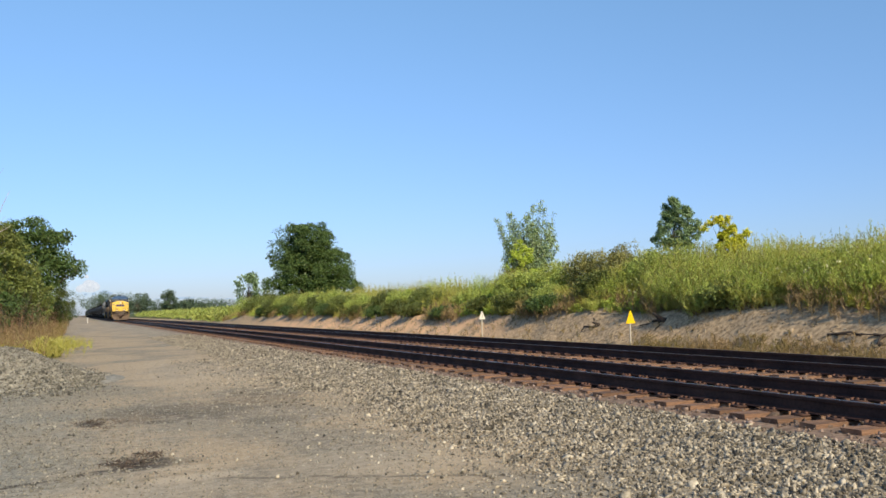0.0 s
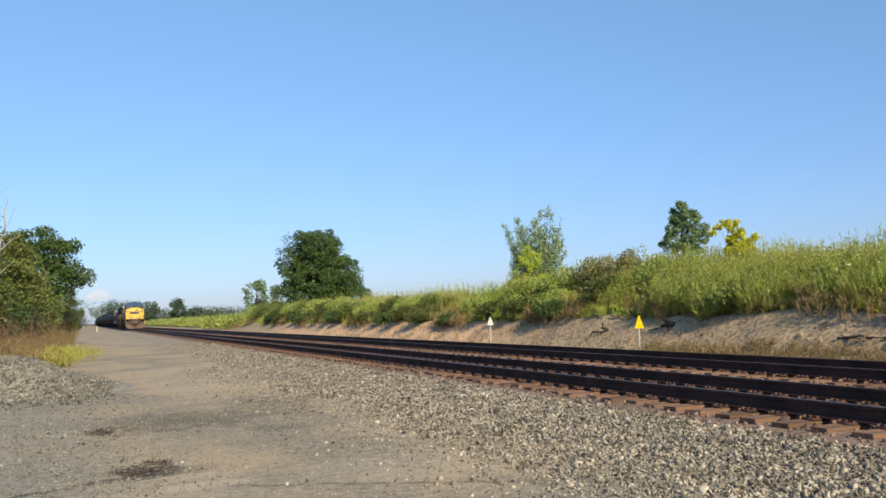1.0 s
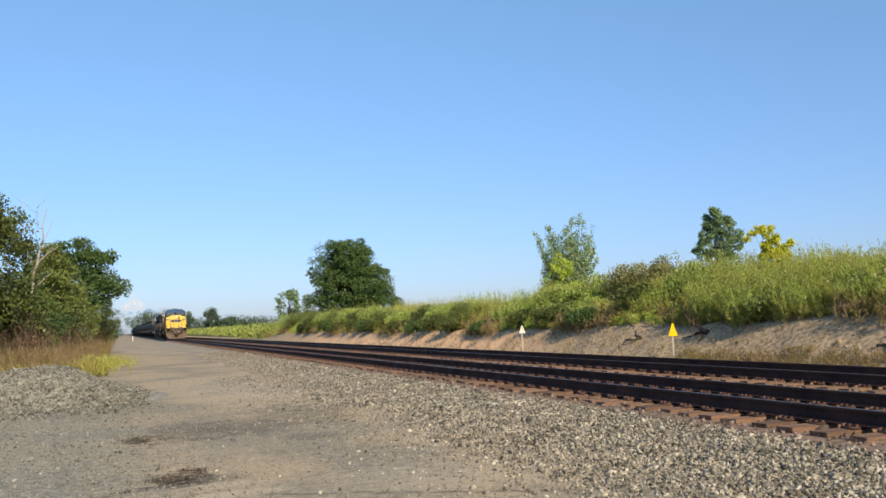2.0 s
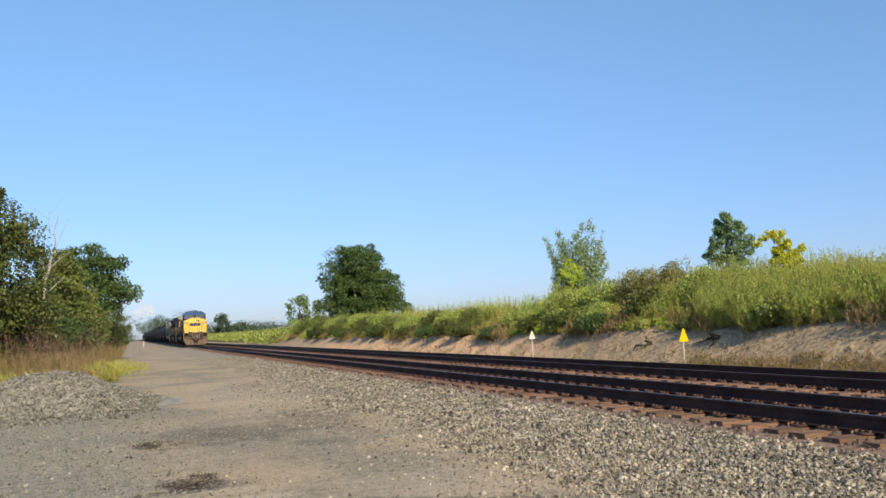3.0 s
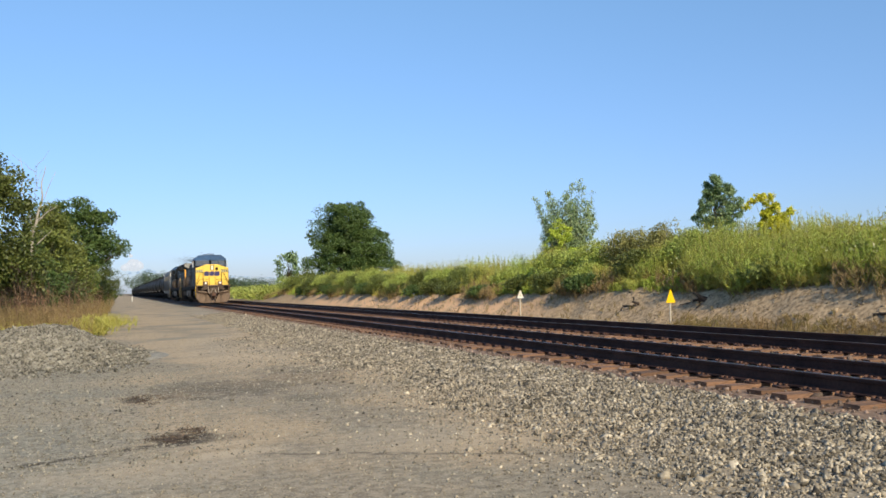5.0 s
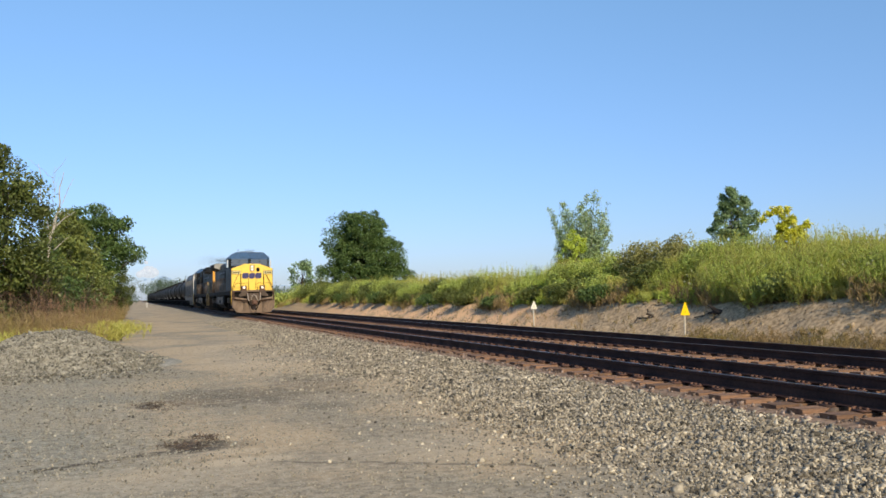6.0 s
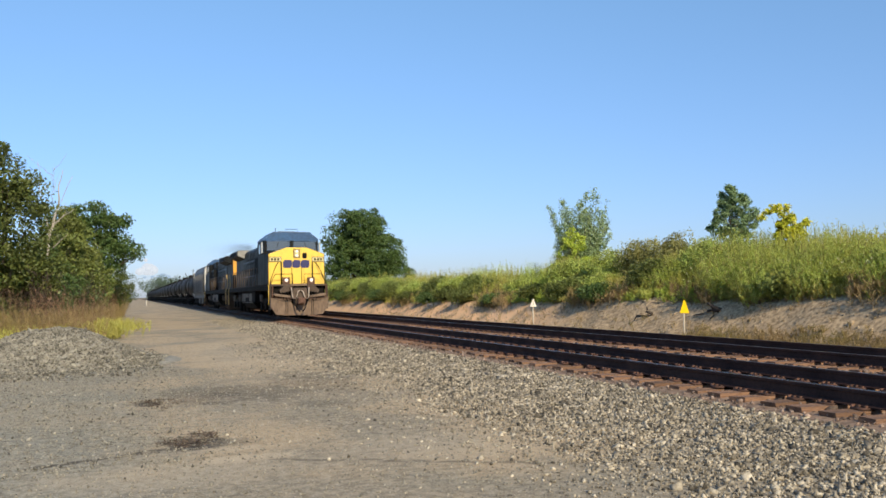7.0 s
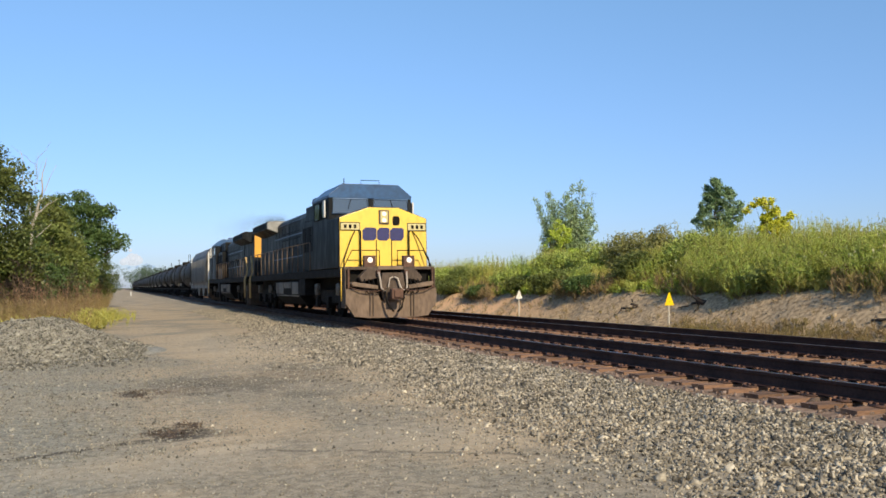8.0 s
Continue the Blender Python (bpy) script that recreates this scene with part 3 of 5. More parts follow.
def build_track(name, cx, rails, own, y_first, label):
    rng = random.Random(int(cx * 10))
    track = tagged(empty(name), label, "railway track")
    for x in rails:
        rail_mesh("rail", -40, 1200, track, x)
    variants = []
    for k in range(4):
        bm = bmesh.new()
        box(bm, -1.3, 1.3, -0.115, 0.115, -0.17, 0.0)
        bmesh.ops.subdivide_edges(bm, edges=[e for e in bm.edges if abs(e.verts[0].co.x - e.verts[1].co.x) > 1], cuts=3)
        for v in bm.verts:
            v.co += Vector((rng.uniform(-0.03, 0.03), rng.uniform(-0.012, 0.012), rng.uniform(-0.012, 0.004)))
        me = bpy.data.meshes.new("tie")
        bm.to_mesh(me)
        bm.free()
        me.materials.append(M_tie)
        variants.append(me)
    y = y_first
    for i in range(own):
        ob = new("tie", variants[rng.randrange(4)])
        ob.parent = track
        ob.matrix_local = pose(cx + rng.uniform(-0.05, 0.05), y + rng.uniform(-0.03, 0.03), TIE_TOP + rng.uniform(-0.012, 0.006), 0, 0, rng.uniform(-1.2, 1.2))
        y += 0.5
    v, f_ = [], []
    while y < 420:
        a = np.array([(cx - 1.3, y - 0.115, TIE_TOP - 0.15), (cx + 1.3, y + 0.115, TIE_TOP)])
        f_ += (CUBE_F + len(v)).tolist()
        v += [(a[int(p[0] > 0)][0] + rng.uniform(-0.04, 0.04), a[int(p[1] > 0)][1], a[int(p[2] > 0)][2]) for p in CUBE_V]
        y += 0.5
    tagged(soup("far_ties", v, f_, M_tie, track), kind="stuff")
    # tie plates, spikes and rail anchors along both rails
    v, f_ = [], []

    def chunk(x0, x1, y0, y1, z0, z1):
        a = ((x0, y0, z0), (x1, y1, z1))
        f_.extend((CUBE_F + len(v)).tolist())
        v.extend((a[int(p[0] > 0)][0], a[int(p[1] > 0)][1], a[int(p[2] > 0)][2]) for p in CUBE_V)

    y = y_first
    while y < 75:
        for x in rails:
            chunk(x - 0.18, x + 0.18, y - 0.095, y + 0.095, TIE_TOP - 0.004, TIE_TOP + 0.018)
            for s in (-1, 1):
                for q in (-0.05, 0.055):
                    chunk(x + s * 0.09 - 0.016, x + s * 0.09 + 0.016, y + q - 0.016, y + q + 0.016, TIE_TOP, TIE_TOP + 0.032 + rng.uniform(0, 0.012))
                chunk(x + s * 0.085 - 0.03, x + s * 0.085 + 0.03, y + 0.125, y + 0.15, TIE_TOP - 0.03, TIE_TOP + 0.04)
        y += 0.5
    tagged(soup("rail_fastening", v, f_, M_tieplate, track, "rusty tie plates and spikes"), kind="stuff")


# ---- plants ----
def leaves(rng, at, size, flat=0.5, narrow=0.5, along=None):
    """Bent leaf blades (two triangles each) at points; returns verts and faces."""
    n = len(at)
    d = rng.normal(size=(n, 3)) if along is None else along + 0.45 * rng.normal(size=(n, 3))
    d /= np.linalg.norm(d, axis=1)[:, None] + 1e-9
    up = rng.normal(size=(n, 3)) + np.array([0, 0, flat * 2])
    s = np.cross(d, up)
    s /= np.linalg.norm(s, axis=1)[:, None] + 1e-9
    nn = np.cross(s, d)
    L = (size * rng.uniform(0.6, 1.4, n))[:, None]
    W = L * narrow * 0.5
    v = np.stack([at, at + 0.5 * L * d + W * s + 0.12 * L * nn, at + L * d, at + 0.5 * L * d - W * s + 0.12 * L * nn], 1)
    f_ = np.array([(0, 1, 2, 3)])[None] + (np.arange(n) * 4)[:, None, None]
    return v.reshape(-1, 3), f_.reshape(-1, 4)


def weeds(name, rng, xy, height, mat, per=12, leaf=0.16, narrow=0.28, upright=0.8, label="", category="weeds", lean=0.12, stemmed=True):
    """Tall weeds: a thin stem each, with narrow leaves up its length."""
    n = len(xy)
    base = np.concatenate([xy, land(xy[:, 0], xy[:, 1])[:, None] - 0.02], 1)
    h = height * rng.uniform(0.55, 1.25, n)
    tip = base + np.stack([rng.normal(0, lean, n) * h, rng.normal(0, lean, n) * h, h], 1)
    t = rng.uniform(0.12, 1.0, (n, per))
    at = base[:, None] + (tip - base)[:, None] * t[..., None]
    a = rng.uniform(0, 2 * math.pi, (n, per))
    along = np.stack([np.cos(a), np.sin(a), np.full_like(a, upright) + rng.normal(0, 0.4, a.shape)], -1)
    size = np.broadcast_to((leaf * (1.25 - 0.6 * t)).ravel(), (n * per,))
    v, f_ = leaves(rng, at.reshape(-1, 3), size, 0.6, narrow, along.reshape(-1, 3))
    if stemmed:
        a = rng.uniform(0, math.pi, n)
        w = np.stack([np.cos(a), np.sin(a), 0 * a], 1) * 0.008
        sv = np.stack([base - w, base + w, tip + 0.3 * w, tip - 0.3 * w], 1).reshape(-1, 3)
        sf = (np.array([(0, 1, 2, 3)])[None] + (np.arange(n) * 4)[:, None, None]).reshape(-1, 4) + len(v)
        v, f_ = np.concatenate([v, sv]), np.concatenate([f_, sf])
    return tagged(soup(name, v, f_, mat), label, category, kind="stuff")


def limb(bm, rng, a, b, r0, r1, bend=0.12, sides=7):
    a, b = Vector(a), Vector(b)
    n = 5
    d = (b - a).length
    pts = [a.lerp(b, i / n) + Vector((rng.normal(0, bend), rng.normal(0, bend), rng.normal(0, bend * 0.4))) * d * 0.25 * math.sin(math.pi * i / n) for i in range(n + 1)]
    tube(bm, pts, [r0 + (r1 - r0) * i / n for i in range(n + 1)], sides)


def tree(name, x, y, height, half, clear, seed, mat, label, category="tree", clumps=70, per=90, leaf=0.3, trunk=0.22, shape=1.0, spread_=0.2, narrow=0.6,
         lobes=None, bark=None, z=None):
    """A trunk with limbs and a crown of leaf clumps, of uneven outline. half: crown half width; clear: height of the crown's foot;
    lobes: (dx, dy, z, radius) masses that shape the crown."""
    rng = np.random.default_rng(seed)
    z0 = float(land(x, y)) if z is None else z
    ob = tagged(empty(name, pose(x, y, z0)), label, category)
    cz, ch = (height + clear) / 2, (height - clear) / 2
    if lobes:
        c = []
        wsum = np.array([l_[3] ** 2 for l_ in lobes])
        for k in rng.choice(len(lobes), clumps, p=wsum / wsum.sum()):
            dx, dy, lz, lr = lobes[k]
            d = rng.normal(size=3)
            d = d / np.linalg.norm(d) * lr * rng.uniform(0.35, 1.0) ** 0.5
            c.append((dx + d[0], dy + d[1], lz + d[2]))
        c = np.array(c)
    else:
        d = rng.normal(size=(clumps, 3))
        d /= np.linalg.norm(d, axis=1)[:, None]
        rr = rng.uniform(0.15, 1.0, clumps) ** 0.4
        taper = 1 - 0.35 * shape * np.clip(d[:, 2], 0, 1)
        rr = rr * (1 + 0.16 * np.sin(3 * np.arctan2(d[:, 1], d[:, 0]) + seed) * np.sin(4 * d[:, 2] + seed))
        c = np.stack([d[:, 0] * rr * half * taper, d[:, 1] * rr * half * taper, cz + d[:, 2] * rr * ch], 1)
    cr = half * spread_ * rng.uniform(0.6, 1.35, len(c))
    d = rng.normal(size=(len(c), per, 3))
    d /= np.linalg.norm(d, axis=2)[..., None]
    at = c[:, None] + d * (cr[:, None] * rng.uniform(0.3, 1.0, (len(c), per)) ** 0.6)[..., None] * np.array([1, 1, 0.75])
    v, f_ = leaves(rng, at.reshape(-1, 3), leaf, 0.7, narrow)
    bm = bmesh.new()
    fork = max(clear * 0.9, height * 0.18)
    limb(bm, rng, (0, 0, -0.15), (0, 0, fork), trunk, trunk * 0.75, 0.1, 9)
    limb(bm, rng, (0, 0, fork), (rng.normal(0, 0.08) * half, rng.normal(0, 0.08) * half, height * 0.86), trunk * 0.75, trunk * 0.12, 0.15)
    for k in range(0, len(c), max(1, len(c) // 26)):
        h0 = fork + (c[k][2] - fork) * rng.uniform(0.0, 0.45)
        limb(bm, rng, (0, 0, max(h0, 0.1)), c[k], trunk * 0.36, trunk * 0.06, 0.25, 5)
    part("trunk", bm, bark or M_bark, ob, smooth=True)
    soup("crown", v, f_, mat, ob)
    return ob


def plume_clump(x, y, h, half, seed):
    """A clump of tall feathery weeds: fine upright stems, thick with narrow leaves."""
    rng = np.random.default_rng(seed)
    n, per = 620, 34
    a, r = rng.uniform(0, 2 * math.pi, n), np.sqrt(rng.uniform(0, 1, n))
    base = np.stack([r * half * np.cos(a), r * half * np.sin(a), np.zeros(n)], 1)
    z0 = float(land(x, y))
    base[:, 2] = land(x + base[:, 0], y + base[:, 1]) - z0 - 0.03
    tall_ = h * (1.0 - 0.45 * r ** 2) * rng.uniform(0.6, 1.12, n)
    tip = base + np.stack([0.30 * base[:, 0] + rng.normal(0, 0.08, n), 0.30 * base[:, 1] + rng.normal(0, 0.08, n), tall_], 1)
    ob = tagged(empty("weed_clump", pose(x, y, z0)), "tall feathery yellow-green weed clump on the bank", "weeds", "weed clumps on the bank")
    t = rng.uniform(0.1, 1.0, (n, per)) ** 0.7
    at = base[:, None] + (tip - base)[:, None] * t[..., None]
    b = rng.uniform(0, 2 * math.pi, (n, per))
    along = np.stack([np.cos(b), np.sin(b), 1.5 + rng.normal(0, 0.4, b.shape)], -1)
    v, f_ = leaves(rng, at.reshape(-1, 3), (0.125 * (1.2 - 0.65 * t)).ravel(), 0.5, 0.17, along.reshape(-1, 3))
    soup("foliage", v, f_, M_plume, ob)
    w = np.stack([np.cos(a), np.sin(a), 0 * a], 1) * 0.005
    sv = np.stack([base - w, base + w, tip + 0.3 * w, tip - 0.3 * w], 1).reshape(-1, 3)
    tagged(soup("stalk_tuft", sv, np.arange(4 * n).reshape(-1, 4), M_weed_dry, ob, "dry brown stalks"), kind="stuff")
    return ob


# the sideways direction of the bank trees' broad side
BROAD = (0.88, -0.47)


def wand_tree(name, x, y, wands, seed, mat, label, leaf=0.09, thick=0.045, fork=0.5, per=26, radius=0.14):
    """A young tree of separate upright boughs, each with leafy side twigs. wands: (sideways, height) of each tip."""
    rng = np.random.default_rng(seed)
    ob = tagged(empty(name, pose(x, y, float(land(x, y)))), label, "tree")
    bm = bmesh.new()
    limb(bm, rng, (0, 0, -0.15), (0, 0, fork), thick, thick * 0.8, 0.1, 8)
    at = []
    for d, h in wands:
        depth = rng.normal(0, 0.35)
        tip = np.array([d * BROAD[0] + depth * 0.47, d * BROAD[1] + depth * 0.88, h])
        start = np.array([0, 0, fork * rng.uniform(0.5, 1.0)])
        mid = start + (tip - start) * 0.55 + np.array([0.10 * d, -0.05 * d, -0.04 * h])
        for p, q, r0, r1 in ((start, mid, 0.5, 0.3), (mid, tip, 0.3, 0.08)):
            limb(bm, rng, p, q, thick * r0, thick * r1, 0.1, 5)
        n = int(15 + 7 * np.linalg.norm(tip - start))
        for t in np.sort(rng.uniform(0.18, 1.0, n)):
            c = (1 - t) ** 2 * start + 2 * t * (1 - t) * mid + t * t * tip
            out = rng.normal(size=3)
            out[2] = abs(out[2]) * 0.8
            c = c + out / np.linalg.norm(out) * rng.uniform(0.03, 0.30) * (1.15 - t)
            k = int(per * (1.15 - 0.5 * t))
            at.append(c + rng.normal(0, radius * (1.2 - 0.65 * t), (k, 3)))
    part("trunk", bm, M_bark, ob, smooth=True)
    v, f_ = leaves(rng, np.concatenate(at), leaf, 0.5, 0.5)
    soup("crown", v, f_, mat, ob)
    return ob


def shrub(name, x, y, h, half, seed, mat, label, clumps=26, per=80, leaf=0.14, narrow=0.55):
    return tree(name, x, y, h, half, 0.05, seed, mat, label, "shrub", clumps, per, leaf, 0.035, 0.6, 0.36, narrow)


# ---- the far side: weeds, shrubs and trees on the bank ----
def build_bank_plants():
    rng = np.random.default_rng(21)

    def patch(xy, s, k):
        return wavy(xy[:, 0] * 1.4, xy[:, 1], s, k)

    xy = np.concatenate([spread(rng, 14500, 16.2, 22.5, 6, 40), spread(rng, 10000, 16.2, 23, 40, 112)])
    p = patch(xy, 0.33, 0.5) + 0.4 * patch(xy, 1.1, 2.0) - 0.7 * smooth_step(26, 20, xy[:, 1])
    slope_ok = xy[:, 0] > 16.25 + 0.28 * (1 + wavy(xy[:, 0] * 0, xy[:, 1], 0.9, 1.1)) * rng.uniform(0.2, 1, len(xy))
    g, o = xy[slope_ok & (p > -0.05)], xy[slope_ok & (p <= 0.10)]

    def tall(q, h):
        m = 0.72 + 0.42 * wavy(q[:, 0] * 1.2, q[:, 1], 0.75, 2.2) + 0.2 * wavy(q[:, 0], q[:, 1], 2.1, 0.2)
        return h * np.clip(m, 0.3, 1.3) * (0.45 + 0.55 * smooth_step(16.2, 17.3, q[:, 0]))

    weeds("green_weeds", rng, g, tall(g, 1.05), M_weed_green, 30, 0.14, 0.15, 1.3, "tall dense green weeds on the bank", "weeds")
    weeds("golden_weeds", rng, o, tall(o, 1.1), M_weed_gold, 32, 0.14, 0.12, 1.5, "tall yellow-green weeds on the bank", "weeds")
    xy = np.concatenate([spread(rng, 3000, 16.1, 18.2, 8, 40), spread(rng, 3000, 16.1, 18.6, 40, 108)])
    xy = xy[wavy(xy[:, 0], xy[:, 1], 0.7, 0.9) > 0.0]
    weeds("dry_grass", rng, xy, 0.5, M_weed_dry, 14, 0.22, 0.10, 1.6, "dry tan grass along the top of the soil bank", "grass")
    xy = spread(rng, 900, 19.0, 22.5, 8, 60)
    weeds("bank_tufts", rng, spread(rng, 420, 14.9, 16.6, 9, 55, 1.2), 0.16, M_weed_dry, 12, 0.14, 0.08, 1.3, "sparse dry grass tufts on the bare bank", "grass")
    weeds("trackside_grass", rng, spread(rng, 1100, 14.55, 15.5, 8, 21), 0.20, M_weed_dry, 14, 0.13, 0.08, 1.3, "short straw-coloured grass at the foot of the bank", "grass")
    weeds("feathery_weeds", rng, xy, 1.2, M_weed_green, 26, 0.14, 0.16, 1.6, "feathery tall weeds along the crest", "weeds", lean=0.05)
    xy = spread(rng, 6000, 15.5, 42, 104, 330, 1.5)
    xy[:, 0] += 0.02 * (xy[:, 1] - 104)
    weeds("far_weeds", rng, xy, 1.5, M_shrub, 9, 0.5, 0.3, 0.8, "field of tall weeds beyond the bank's end", "weeds", stemmed=False)
    q = spread(rng, 150, 16.7, 18.4, 11, 24)
    at = np.concatenate([q, (land(q[:, 0], q[:, 1]) + rng.uniform(0.35, 0.95, len(q)))[:, None]], 1)
    at = np.repeat(at, 5, 0) + rng.normal(0, 0.02, (750, 3))
    v, f_ = leaves(rng, at, 0.05, 0.8, 0.8)
    tagged(soup("wild_flowers", v, f_, M_blossom), "small pale wild flowers among the bank weeds", "flowers", kind="stuff")
    # shrubs: y along the bank, x, height, half width, material
    rows = [(33, 18.0, 1.3, 1.1, M_shrub), (31.0, 18.6, 1.4, 1.2, M_shrub), (28.8, 18.9, 1.6, 1.1, M_leaf_brown), (27.2, 19.2, 1.7, 1.0, M_leaf_brown),
            (35.5, 18.9, 1.5, 0.9, M_leaf_brown), (26.2, 17.6, 0.9, 0.9, M_leaf_mid), (29.5, 17.4, 0.8, 0.8, M_shrub), (24.4, 18.6, 1.35, 1.0, M_shrub), (25.4, 17.9, 1.0, 0.8, M_leaf_willow), (31.5, 17.3, 0.8, 0.8, M_leaf_olive),
            (23.0, 18.6, 1.5, 1.0, M_leaf_willow), (21.4, 17.7, 1.5, 1.1, M_leaf_willow), (19.6, 17.2, 1.3, 0.9, M_leaf_willow), (18.9, 16.75, 0.75, 0.6, M_leaf_olive), (18.0, 17.6, 1.25, 1.0, M_leaf_willow), (16.2, 17.9, 1.1, 1.0, M_leaf_willow), (14.6, 17.7, 1.0, 0.9, M_leaf_willow)]
    far_tones = (M_shrub, M_leaf_olive, M_shrub, M_leaf_mid)
    for k in range(15):      # more of them farther along, each a little larger
        y = 38.5 + 3.9 * k + rng.uniform(-1, 1)
        rows.append((y, 17.7 + rng.uniform(-0.3, 0.5), 1.0 + 0.025 * k + rng.uniform(-0.1, 0.2), 0.95 + 0.035 * k, far_tones[k % 4]))
    for k in range(16):      # low dark bushes hanging over the cut's edge, added for the shadowed gaps there
        y = 27.5 + 3.7 * k + rng.uniform(-1.2, 1.2)
        rows.append((y, 16.75 + rng.uniform(-0.1, 0.25), 0.55 + 0.012 * k + rng.uniform(-0.1, 0.15), 0.6 + rng.uniform(0, 0.35), M_leaf_mid if k % 3 else M_leaf_dark))
    for i, (y, x, h, w, m) in enumerate(rows):
        tone = {"leaf_dark": "dark green", "leaf_mid": "dark green", "leaf_bank": "green", "leaf_olive": "olive-green", "leaf_brown": "brownish-olive", "leaf_willow": "yellow-green willowy"}[m.name]
        if m is M_leaf_willow:
            plume_clump(x, y, 1.12 * h, 1.15 * w, 100 + i)
        else:
            tagged(shrub("shrub", x, y, h, w, 100 + i, m, tone + " leafy shrub on the bank", 60, 150, 0.085, 0.5), group="shrubs on the bank")


def build_far_side_trees():
    tree("broad_tree", 29.0, 113.5, 12.6, 5.4, 0.4, 5, M_leaf_dark, "broad dense dark-green tree standing on the bank", clumps=330, per=230, leaf=0.25, trunk=0.35,
         shape=0.5, spread_=0.2,
         lobes=[(-0.5, 0, 9.4, 3.5), (1.2, 0, 9.0, 3.5), (-3.2, 0, 7.2, 2.5), (3.0, 0, 6.4, 3.0), (0, 0, 5.6, 4.2), (4.4, 0, 3.4, 2.8), (-3.4, 0, 3.2, 2.6), (0, 0, 2.6, 3.8)])
    wand_tree("forked_tree", 20.05, 36.3, [(-0.9, 3.0), (-0.8, 3.6), (-0.55, 3.85), (-1.0, 2.6), (-0.1, 3.2), (0.3, 3.7), (0.15, 2.6), (-0.3, 2.9), (0.5, 3.3), (-0.15, 3.75), (0.2, 4.2), (-0.55, 3.3), (1.2, 3.3), (0.95, 4.3), (1.5, 3.4), (-1.35, 3.9), (-1.2, 3.55), (-0.75, 4.2), (-0.35, 3.6), (0.05, 3.9), (0.40, 4.4), (0.80, 4.85), (0.62, 4.0), (1.10, 3.7), (1.35, 4.0),
                                          (1.40, 2.9), (1.52, 2.5), (0.90, 1.8), (1.0, 2.3), (-1.15, 2.1), (-1.2, 1.5), (0.35, 3.0), (0.75, 2.9), (-0.6, 2.6)], 9, M_leaf_silver,
              "small ragged tree with upright silvery-green branches", leaf=0.09, per=26, radius=0.115)
    tree("lime_vine_bush", 19.15, 35.3, 3.0, 0.62, 0.1, 19, M_leaf_lime, "lime-green vine-covered bush beneath the forked tree", "shrub", clumps=70, per=110, leaf=0.075, trunk=0.04, spread_=0.26,
         lobes=[(0.15, 0, 2.55, 0.30), (0.3, 0, 2.15, 0.42), (-0.15, 0, 2.1, 0.35), (0.05, 0, 1.7, 0.55), (-0.35, 0, 1.3, 0.5), (0.25, 0, 1.2, 0.7), (-0.35, 0, 0.8, 0.6), (0.2, 0, 0.5, 0.6)])
    tree("slim_tree", 22.98, 28.7, 3.9, 0.9, 0.1, 11, M_leaf_grey, "slim upright grey-green young tree on the bank", clumps=260, per=80, leaf=0.08, trunk=0.05, spread_=0.15,
         lobes=[(-0.05, 0.02, 3.45, 0.22), (-0.1, 0.05, 3.2, 0.42), (0.12, -0.06, 2.85, 0.5), (-0.4, 0.2, 2.6, 0.42), (0.55, -0.3, 2.55, 0.36), (-0.1, 0.05, 2.2, 0.62), (0.42, -0.22, 2.0, 0.5),
                (-0.55, 0.3, 1.95, 0.38), (0, 0, 1.5, 0.62), (0, 0, 0.9, 0.55)])
    tree("yellow_tree", 19.35, 21.7, 2.4, 0.7, 0.2, 13, M_leaf_yellow, "yellow-leaved sapling among the bank weeds", clumps=150, per=60, leaf=0.08, trunk=0.03, spread_=0.15,
         lobes=[(-0.05, 0.02, 2.2, 0.15), (-0.25, 0.13, 2.2, 0.12), (-0.45, 0.24, 2.05, 0.11), (-0.62, 0.33, 1.85, 0.10), (0.05, -0.02, 1.9, 0.24), (0.1, -0.05, 1.55, 0.32), (0, 0, 1.2, 0.36),
                (0.32, -0.17, 1.3, 0.28), (0.5, -0.27, 1.65, 0.16), (0.1, -0.05, 0.8, 0.4)])
    tree("feathery_tree", 19.9, 107, 6.0, 1.7, 0.1, 15, M_leaf_grey, "feathery grey-green small tree at the bank's end", clumps=50, per=40, leaf=0.3, trunk=0.08, shape=1.4, spread_=0.26)
    tree("rounded_bush", 21.2, 103, 2.6, 2.2, 0.0, 16, M_leaf_mid, "rounded green bush at the bank's end", "shrub", clumps=34, per=70, leaf=0.25, trunk=0.05, spread_=0.3)
    tree("low_tree", 31, 118, 4.6, 4.5, 0.0, 17, M_leaf_dark, "low dark-green tree beside the broad tree", clumps=46, per=70, leaf=0.35, trunk=0.15, spread_=0.28)
    tree("small_far_tree", 40, 104, 3.0, 0.9, 0.4, 18, M_leaf_dark, "small dark tree showing over the bank's crest", clumps=16, per=50, leaf=0.25, trunk=0.08, spread_=0.35)
    # the far tree line, hazy with distance by its leaf colour
    rows = [(14, 520, 13, 10), (30, 470, 13, 7), (26, 600, 15, 12), (48, 540, 8, 12), (42, 430, 12, 4), (52, 450, 8, 6), (66, 520, 7, 16), (82, 560, 8, 14), (20, 640, 18, 10),
            (100, 600, 7, 18), (-12, 480, 13, 9), (-4, 620, 17, 12), (58, 480, 7, 8), (36, 560, 10, 10)]
    for i, (x, y, h, w) in enumerate(rows):
        tagged(tree("distant_tree", x, y, h, w, 0.3, 200 + i, M_far, "distant hazy green tree on the horizon", "tree", clumps=40, per=60, leaf=0.8, trunk=0.3, shape=0.4, spread_=0.34, z=0.0), group="distant trees")


